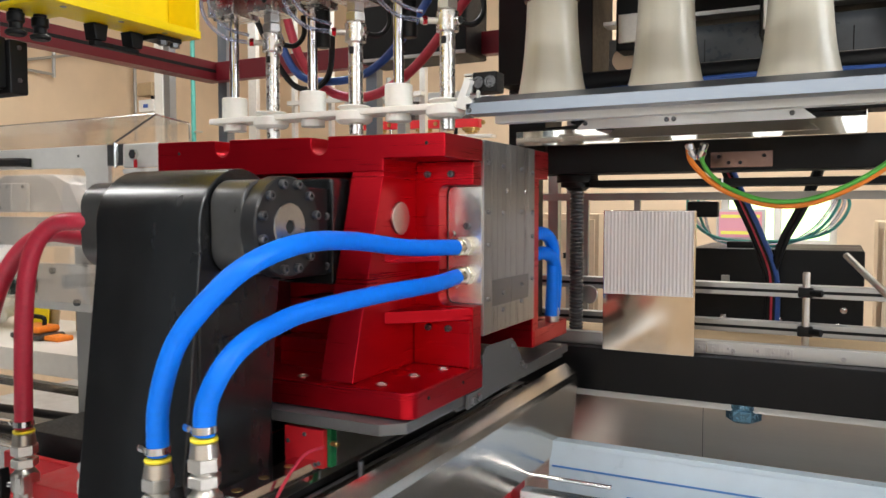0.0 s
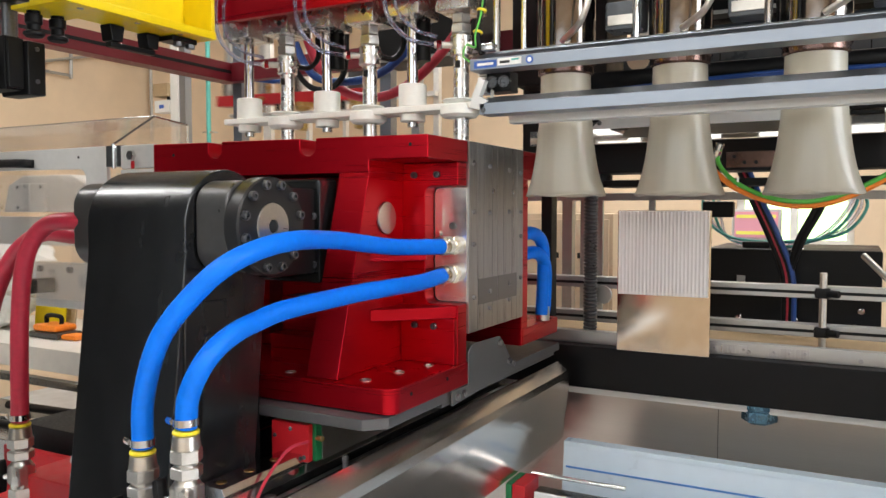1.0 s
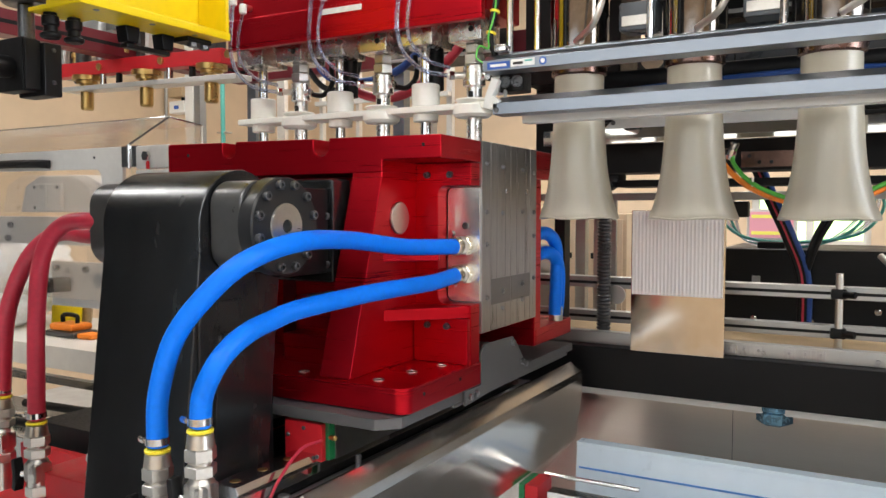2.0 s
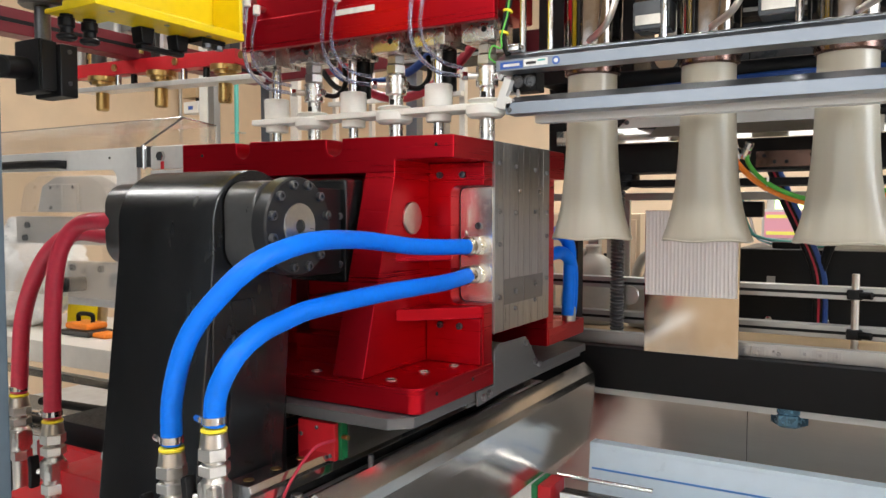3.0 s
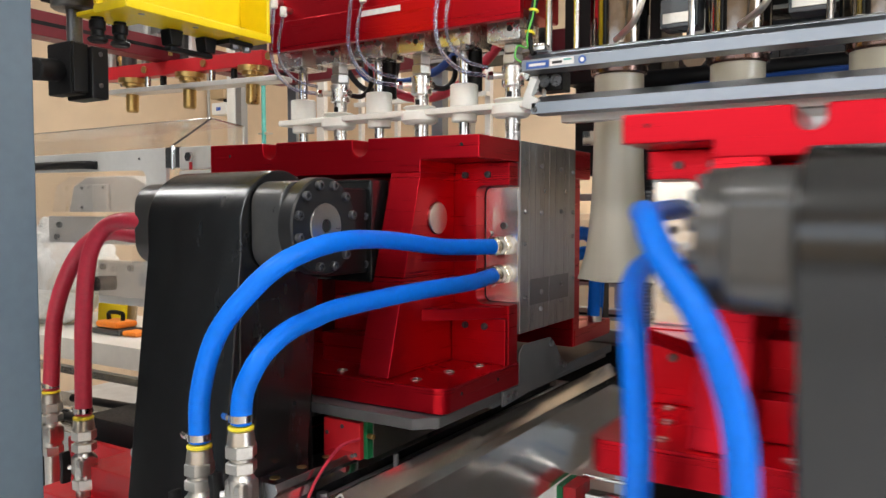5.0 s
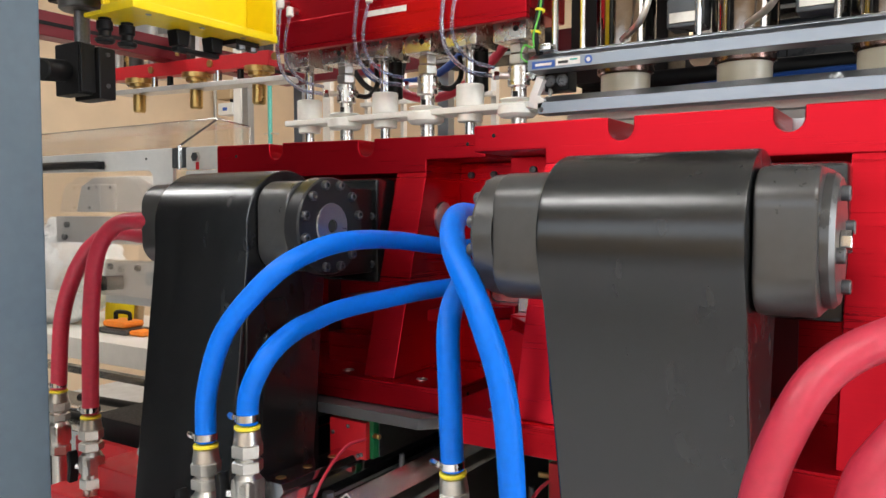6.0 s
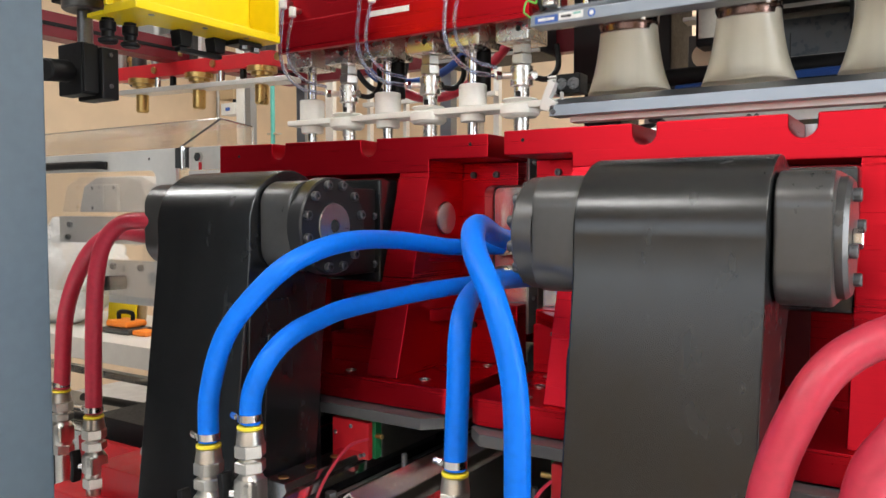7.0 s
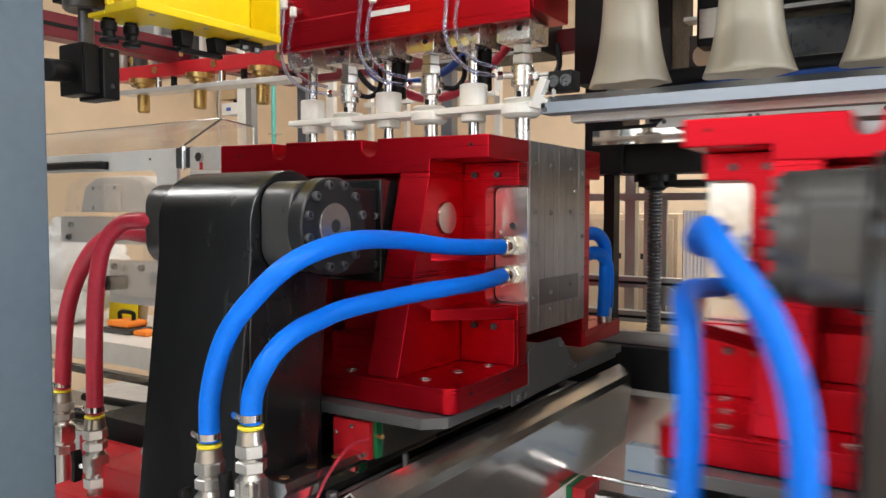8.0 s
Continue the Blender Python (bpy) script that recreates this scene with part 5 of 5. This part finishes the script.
for z in (1.87, 1.95):
    part("grub_screw", cyl((-1.816, 1.238, z), (-1.811, 1.238, z), 0.006, 10), BLACK_BOLT, block)
part("stem", cyl((-1.864, 1.2, 1.9765), (-1.864, 1.2, 2.06), 0.019, 18), BLACK_BOLT, block)
part("disc", lathe([(0, 0.05), (0.004, 0.055), (0.022, 0.055), (0.025, 0.05)], (-1.864, 1.2, 2.06), (0, 0, 1), 28), GREY_STEEL, block)
part("hanger", box(-1.95, -1.66, 1.16, 1.24, 2.0855, 2.11, 0.004), DARK, block)

hood = thing("clear_guard", (-2.2, 1.8, 1.67), "clear acrylic guard hood on white aluminium rail", "guard")
out = [(-3.4, 1.745), (-3.4, 1.690)] + [(-2.16, 1.678)] + arc(-2.16, 1.648, 0.03, 90, 0, 5) + [(-2.13, 1.56), (-2.03, 1.56), (-2.03, 1.745)]
rl = part("rail", prism(out, "y", 1.605, 1.62, 0.003), ALU_WHITE, hood, "white aluminium rail")
part("screw_hole", cyl((-2.16, 1.606, 1.715), (-2.16, 1.6025, 1.715), 0.004, 10), HOLE_SHADE, rl)
part("hinge", box(-2.028, -1.95, 1.60, 1.615, 1.68, 1.745, 0.003), CHROME, hood)
part("hinge_pin", cyl((-1.99, 1.598, 1.675), (-1.99, 1.598, 1.75), 0.006, 12), CHROME, hood)
br = part("bracket", box(-1.945, -1.80, 1.585, 1.60, 1.672, 1.742, 0.006), ALU_WHITE, hood, "white aluminium bracket")
part("bracket_foot", box(-1.945, -1.74, 1.585, 1.66, 1.655, 1.67, 0.003), ALU_WHITE, br)
part("eye_bolt", hexa((-1.89, 1.584, 1.71), (-1.89, 1.572, 1.71), 0.016), CHROME, br)
part("slot", box(-1.897, -1.883, 1.5835, 1.5845, 1.672, 1.695, 0), RED_PAINT, br)
part("top_sheet", prism([(1.62, 1.748), (1.79, 1.855), (1.93, 1.84), (1.93, 1.837), (1.791, 1.852), (1.624, 1.745)], "x", -3.9, -2.03, 0), CLEAR, hood)
part("back_sheet", box(-3.9, -2.03, 1.931, 1.935, 1.2, 1.84, 0), CLEAR, hood)
part("end_sheet", prism([(1.63, 1.746), (1.79, 1.85), (1.93, 1.836), (1.93, 1.30), (1.63, 1.30)], "x", -2.034, -2.030, 0), CLEAR, hood)
part("corner_edge", cyl((-2.03, 1.624, 1.748), (-2.03, 1.79, 1.855), 0.0035, 8), GREY_STEEL, hood)
part("top_edge", cyl((-2.03, 1.79, 1.855), (-2.03, 1.93, 1.84), 0.003, 8), CHROME, hood)
part("back_edge", cyl((-2.03, 1.933, 1.30), (-2.03, 1.933, 1.84), 0.003, 8), CHROME, hood)
part("ridge_edge", cyl((-3.9, 1.79, 1.856), (-2.03, 1.79, 1.856), 0.0025, 8), CHROME, hood)
part("handle", tube([(-2.9, 1.60, 1.705), (-2.6, 1.585, 1.705), (-2.42, 1.58, 1.702), (-2.38, 1.60, 1.70)], 0.014, 10), DARK, hood, "black handle bar")
trim = thing("trimming_unit", (-3.1, 2.2, 0.6), "machined aluminium trimming unit behind a clear guard", "trimming unit")
part("head", prism([(-3.42, 1.54), (-3.38, 1.66), (-3.28, 1.70), (-2.95, 1.70), (-2.85, 1.66), (-2.78, 1.54)], "y", 2.15, 2.35, 0.008), ALU_PALE, trim)
sd = part("side_plate", box(-3.30, -3.10, 2.13, 2.149, 1.545, 1.665, 0.006), ALU_PALE, trim)
for bx, bz in ((-3.28, 1.65), (-3.12, 1.65), (-3.28, 1.56)):
    part("screw", cyl((bx, 2.131, bz), (bx, 2.125, bz), 0.008, 12), BLACK_BOLT, sd)
up = part("upper_plate", box(-3.62, -2.72, 2.17, 2.20, 1.395, 1.52, 0.004), ALU_PALE, trim)
lw = part("lower_plate", box(-3.25, -2.70, 2.18, 2.21, 1.12, 1.32, 0.004), ALU_PALE, trim)
for bx, bz in ((-3.52, 1.48), (-3.54, 1.42), (-3.05, 1.43), (-2.95, 1.49), (-3.2, 1.40)):
    socket_bolt((bx, 2.171, bz), (0, -1, 0), 0.015, up)
for bx, bz in ((-3.2, 1.29), (-3.0, 1.29), (-2.85, 1.16)):
    socket_bolt((bx, 2.181, bz), (0, -1, 0), 0.015, lw)
part("knob", cyl((-3.12, 2.18, 1.22), (-3.16, 2.08, 1.22), 0.033, 20), DARK, trim)
part("column", box(-2.92, -2.82, 2.22, 2.34, 0.0, 1.54, 0.004), ALU_SATIN, trim)
desk = thing("workbench", (-3.4, 2.7, 0.0), "cream workbench with stainless trough behind the guard", "bench")
part("top", box(-4.9, -2.4, 2.5, 3.3, 0.72, 0.84, 0.006), BENCH, desk)
part("trough", box(-4.4, -2.2, 1.9, 2.45, 0.52, 0.56, 0.01), STEEL, desk)
part("trough_lip", box(-4.4, -2.2, 1.88, 1.90, 0.52, 0.62, 0.004), STEEL, desk)
part("rail", box(-4.6, -2.3, 2.44, 2.48, 0.66, 0.70, 0.003), STEEL, desk)
for x in (-4.8, -2.5):
    part("leg", box(x, x + 0.08, 2.55, 2.63, 0.0, 0.72, 0.003), ALU_SATIN, desk)
part("brace", box(-4.1, -2.3, 2.0, 2.1, 0.0, 0.52, 0.003), DARK, desk)
for k, (x0, x1, z) in enumerate(((-4.0, -2.9, 0.60), (-3.8, -2.6, 0.585), (-3.6, -2.4, 0.61))):
    part("roller", cyl((x0, 2.0 + 0.13 * k, z), (x1, 2.05 + 0.13 * k, z + 0.02), 0.02, 14), DARK if k != 1 else CHROME, desk)
battery = thing("battery_tool", (-3.95, 2.75, 0.84), "orange and grey battery charger on the bench", "tool")
part("base", box(-4.08, -3.82, 2.68, 2.84, 0.841, 0.875, 0.012), GREY_STEEL, battery)
part("body", box(-4.05, -3.85, 2.69, 2.83, 0.876, 0.915, 0.015), ORANGE, battery)
part("grip", tube([(-4.02, 2.76, 0.915), (-4.01, 2.76, 0.955), (-3.90, 2.76, 0.955), (-3.89, 2.76, 0.915)], 0.013, 8), DARK, battery)
part("pack", box(-3.82, -3.70, 2.70, 2.80, 0.841, 0.87, 0.01), ORANGE, battery)
card = thing("yellow_card", (-4.3, 3.0, 0.84), "yellow folded card leaning on the bench", "card")
part("front_leaf", prism([(-4.46, 0.841), (-4.18, 0.841), (-4.16, 0.98), (-4.30, 1.06), (-4.44, 1.0)], "y", 2.98, 2.99, 0.002), YELLOW, card)
part("rear_leaf", prism([(-4.40, 0.841), (-4.14, 0.841), (-4.12, 0.95), (-4.26, 1.02)], "y", 3.02, 3.03, 0.002), CARD, card)
box_thing = thing("card_box", (-3.75, 3.1, 0.84), "open brown cardboard box on the bench", "box")
for x0, x1, y0, y1 in ((-3.95, -3.55, 3.0, 3.008), (-3.95, -3.55, 3.2, 3.208), (-3.95, -3.942, 3.009, 3.199), (-3.558, -3.55, 3.009, 3.199)):
    part("side", box(x0, x1, y0, y1, 0.842, 1.06, 0.001), CARD, box_thing)
part("flap", prism([(3.0, 1.06), (2.92, 1.10), (2.922, 1.104), (3.004, 1.064)], "x", -3.95, -3.55, 0), CARD, box_thing)
b = bmesh.new()
bmesh.ops.create_icosphere(b, subdivisions=5, radius=1)
for v in b.verts:
    v.co *= 1 + 0.28 * noise.noise(v.co * 2.2) + 0.14 * abs(noise.noise(v.co * 5)) + 0.05 * noise.noise(v.co * 13)
    v.co = Vector((-4.62 + 0.34 * v.co.x, 2.85 + 0.26 * v.co.y, 1.15 + 0.30 * v.co.z))
sack = solo("plastic_sack", b, PAPER, "crumpled translucent white plastic sack on the bench", "sack")
# rail hangs in shade, which its darker red carries
redrail = thing("overhead_rail", (-2.5, 2.0, 2.2), "red overhead rail frame with corner, darkened for shade", "rail")
part("long_rail", box(-2.93, -2.84, 0.4, 3.06, 2.205, 2.30, 0.004), SHADED_RED, redrail)
part("groove", box(-2.8395, -2.838, 0.4, 3.0, 2.245, 2.26, 0), DARK, redrail)
part("cross_rail", box(-2.839, -0.9, 3.0, 3.06, 2.205, 2.30, 0.004), SHADED_RED, redrail)
for x in (-2.86, -1.95):
    part("upright", box(x - 0.03, x + 0.03, 3.065, 3.12, 0.0, 3.2, 0.003), ALU_MATT, redrail)
loop = thing("hydraulic_lines", (-1.6, 2.6, 2.0), "red and blue hydraulic lines looping behind the pins", "hoses")
part("red_line", tube([(-2.1, 2.6, 2.45), (-2.0, 2.6, 2.18), (-1.85, 2.6, 2.03), (-1.65, 2.6, 2.0), (-1.45, 2.6, 2.1), (-1.25, 2.62, 2.33), (-1.1, 2.62, 2.5)], 0.019, 12), RED_HOSE, loop)
part("blue_line", tube([(-2.15, 2.56, 2.45), (-2.0, 2.55, 2.13), (-1.82, 2.55, 2.06), (-1.6, 2.55, 2.1), (-1.4, 2.56, 2.3), (-1.3, 2.56, 2.5)], 0.016, 12), BLUE_CABLE, loop)
part("black_line", tube([(-2.2, 2.52, 2.4), (-2.02, 2.52, 2.1), (-1.9, 2.52, 2.03), (-1.8, 2.52, 2.08), (-1.78, 2.52, 2.25)], 0.012, 10), DARK, loop)
wallkit = thing("wall_trunking", (-4.8, 4.5, 0.0), "white wall trunking with switch box and teal pipe", "trunking")
part("trunk", box(-4.916, -4.828, 4.5, 4.58, 0.0, 3.6, 0.004), WHITE_PAINT, wallkit)
part("dark_trunk", box(-4.825, -4.759, 4.51, 4.58, 0.0, 3.6, 0.004), ALU_MATT, wallkit)
part("switch_box", box(-5.092, -4.928, 4.48, 4.6, 2.469, 2.575, 0.008), CARD, wallkit)
for k in range(4):
    part("cable_gland", cyl((-5.092 + 0.13 + 0.03 * k, 4.52, 2.469 - 0.045), (-5.092 + 0.13 + 0.03 * k, 4.52, 2.469 + 0.001), 0.011, 10), DARK, wallkit)
panel = part("switch_panel", box(-5.089, -4.919, 4.49, 4.6, 2.341, 2.439, 0.006), WHITE_PAINT, wallkit)
part("label", box(-5.03, -4.978, 4.4865, 4.4895, 2.373, 2.402, 0), LABEL_BLUE, panel)
part("teal_pipe", cyl((-4.548, 4.55, 0.0), (-4.548, 4.55, 3.6), 0.018, 14), TEAL, wallkit)
for z in (2.02, 2.16, 2.6):
    part("pipe_clip", box(-4.548 - 0.06, -4.548 + 0.05, 4.54, 4.60, z, z + 0.012, 0.002), NICKEL, wallkit)
part("conduit", cyl((-4.773, 4.57, 0.0), (-4.773, 4.57, 3.6), 0.012, 10), BLUE_CABLE, wallkit)
cage = thing("guard_frame", (-2.2, 4.2, 0.0), "pale aluminium guard frame behind the blow pins", "guard frame")
for x0, x1 in [(-3.683, -3.612), (-3.308, -3.28), (-3.006, -2.979), (-2.635, -2.609), (-2.323, -2.283), (-2.181, -2.151)]:
    part("post", box(x0, x1, 4.2, 4.24, 0.0, 3.0, 0.003), ALU_PALE, cage)
part("rail", box(-3.308, -2.283, 4.15, 4.195, 2.246, 2.275, 0.003), ALU_PALE, cage)
part("top_rail", box(-3.683, -2.151, 4.15, 4.195, 2.96, 3.0, 0.003), ALU_PALE, cage)
drive = thing("overhead_drive", (-1.873, 2.9, 2.184), "black overhead drive housing hung under the ceiling", "housing")
part("housing", box(-1.873, -1.36, 2.85, 3.06, 2.184, 2.184+0.55, 0.008), DARK, drive)
part("lower_edge", box(-1.873, -1.36, 2.838, 2.849, 2.184, 2.184+0.014, 0.002), ALU_SATIN, drive)
part("hanger", box(-1.873+0.1, -1.873+0.16, 2.9, 2.98, 2.184+0.551, 4.199, 0.003), DARK, drive)
rack = thing("wall_rack", (-6.19, 3.4, 2.6), "thin grey wall brackets and rails on the beige wall", "wall rack")
for p0, p1 in [((-6.15, 4.199, 2.802), (-6.15, 4.774, 2.955)), ((-6.15, 4.774, 2.955), (-6.15, 5.374, 2.963)), ((-6.15, 4.222, 2.736), (-6.15, 4.513, 2.733)), ((-6.15, 4.205, 3.019), (-6.15, 4.521, 3.014))]:
    part("rail", cyl(p0, p1, 0.012, 10), ALU_SATIN, rack)
for p0, p1 in [((-6.16, 4.262, 2.994), (-6.16, 4.255, 2.746)), ((-6.16, 4.53, 3.095), (-6.16, 4.52, 2.71)), ((-6.16, 5.115, 3.043), (-6.16, 5.113, 2.968)), ((-6.16, 5.399, 3.05), (-6.16, 5.399, 2.226))]:
    part("post", cyl(p0, p1, 0.016, 10), ALU_SATIN, rack)


# ---------------------------------------------------------------- what moves
def ride(ob, rows):
    """Rows of seconds, then x, y and z away from the thing's own place."""
    o = ob.location.copy()
    walk(ob, [(t, Matrix.Translation(o + Vector((dx, dy, dz)))) for t, dx, dy, dz in rows])


def motions():
    left = [(0.0, 0.078), (0.1, 0.052), (0.2, 0.03), (0.3, 0.013), (0.4, 0.003), (0.5, 0.0), (4.0, 0.0), (8.0, 0.0)]
    for ob in left_set + [hood]:
        ride(ob, [(t, dx, 0, 0) for t, dx in left])
    run = [(0.0, 1.5), (3.6, 1.5), (4.2, 1.28), (4.5, 0.92), (4.7, 0.672), (5.0, 0.33), (5.3, 0.10), (5.6, 0.008), (5.8, 0.0), (7.0, 0.0), (7.4, 0.0), (7.5, 0.003), (7.6, 0.027), (7.7, 0.085), (7.8, 0.16), (7.9, 0.265), (8.0, 0.385)]
    close = {0.0: -0.16, 3.6: -0.16, 4.2: -0.16, 4.5: -0.16, 4.7: -0.16, 5.0: -0.16, 5.3: -0.16, 5.6: -0.16, 5.8: -0.152, 6.0: -0.148, 6.3: -0.115, 6.5: -0.056, 6.6: -0.042, 6.8: -0.03}
    times = sorted(set(close) | {t for t, _ in run})
    def at(table, t):
        return float(np.interp(t, [a for a, _ in table], [b for _, b in table]))
    shut = sorted(close.items())
    ride(right_front, [(t, at(run, t), at(shut, t), 0) for t in times])
    # the lever arm swings on its pin as the clamp closes
    arm, py, pz = ARMS[1]
    pin = Matrix.Translation((0, py, pz))
    walk(arm, [(t, pin @ pose(0, 0, 0, -19.0 * (at(shut, t) + 0.03) / 0.118) @ pin.inverted()) for t in times])
    ride(right_rear, [(t, at(run, t), -0.03 - 0.5 * (at(shut, t) + 0.03), 0) for t in times])
    ride(right_base, [(t, at(run, t), -0.03, 0) for t in times])
    for ob in right_red:
        ride(ob, [(t, at(run, t), 0.3 * (at(shut, t) + 0.03), 0) for t in times])
    for ob in right_blue:
        o = ob.location.copy()
        up = Matrix.Translation((0, 0, 0.25))
        walk(ob, [(t, Matrix.Translation(o + Vector((at(run, t), 0, 0))) @ up @ pose(0, 0, 0, degrees_of(-(at(shut, t) + 0.03))) @ up.inverted()) for t in times])
    lift = [(0.0, 0.19), (0.1, 0.168), (0.2, 0.14), (0.3, 0.113), (0.4, 0.086), (0.5, 0.06), (0.6, 0.032), (0.7, 0.016), (0.8, 0.008), (1.0, 0.003), (1.2, 0.0), (3.5, 0.0), (6.4, 0.0), (6.5, 0.004), (6.6, 0.015), (6.8, 0.052), (7.0, 0.10), (7.2, 0.147), (7.4, 0.178), (7.6, 0.19), (8.0, 0.192)]
    # jugs ride the conveyor one behind another
    for ob, lag in zip(jugs, (0.0, -0.278, -0.537)):
        ride(ob, [(t, lag + 0.45 * (min(max(t, 1.2), 6.5) - 4.0), 0, 0) for t in (0.0, 1.2, 2.0, 3.0, 4.0, 5.0, 6.0, 6.5, 8.0)])
    ride(head_thing, [(t, 0, 0, dz) for t, dz in lift])
    pins = [(0.0, 0.15), (0.6, 0.148), (0.8, 0.115), (1.0, 0.084), (1.2, 0.06), (1.4, 0.04), (1.5, 0.032), (1.7, 0.016), (2.1, 0.0), (5.0, 0.0), (8.0, 0.0)]
    ride(pins_thing, [(t, 0, 0, dz) for t, dz in pins])
    o = takeout.location.copy()
    walk(takeout, [(t, pose(o.x - 0.02, o.y + dy, o.z + 0.011, 0, 1.4, 0)) for t, dy in ((0.0, 2.7), (0.4, 2.6), (0.6, 2.25), (0.8, 1.75), (1.0, 1.15), (1.2, 0.68), (1.4, 0.34), (1.5, 0.19), (1.6, 0.08), (1.7, 0.025), (1.9, 0.0), (4.0, 0.0), (8.0, 0.0))])
    ride(knife_thing, [(t, 0, dy, 0) for t, dy in ((0.0, 0.0), (4.0, 0.0), (6.3, 0.0), (6.38, 0.02), (6.5, 0.26), (6.6, 0.26), (6.7, 0.2), (6.8, 0.13), (7.0, 0.05), (7.2, 0.0), (8.0, 0.0))])
    # mouth height of the hanging tubes, and of those still in the dies
    mouth = [(0.0, 1.80), (0.2, 1.74), (0.4, 1.665), (0.6, 1.625), (0.8, 1.60), (1.0, 1.585), (1.5, 1.555), (3.0, 1.475), (3.5, 1.45), (4.0, 1.425), (4.5, 1.40), (5.0, 1.37), (6.0, 1.32), (6.4, 1.30)]
    for ob in tubes:
        ride(ob, [(t, 0, 0, z - 1.5) for t, z in mouth] + [(t, at(run, t), 0, -0.69) for t in (6.55, 7.0, 7.4, 7.5, 7.6, 7.7, 7.8, 7.9, 8.0)])
    for ob in next_tubes:
        ride(ob, [(t, 0, 0, z - 1.5) for t, z in ((0.0, 2.42), (1.0, 2.3), (4.0, 2.3), (6.3, 2.3), (6.42, 2.25), (6.5, 1.80), (6.6, 1.80), (6.8, 1.82), (7.0, 1.845), (7.2, 1.863), (7.5, 1.88), (7.8, 1.872), (8.0, 1.864))])


def degrees_of(shift, reach=0.9):
    return math.degrees(math.atan2(shift, reach))


motions()
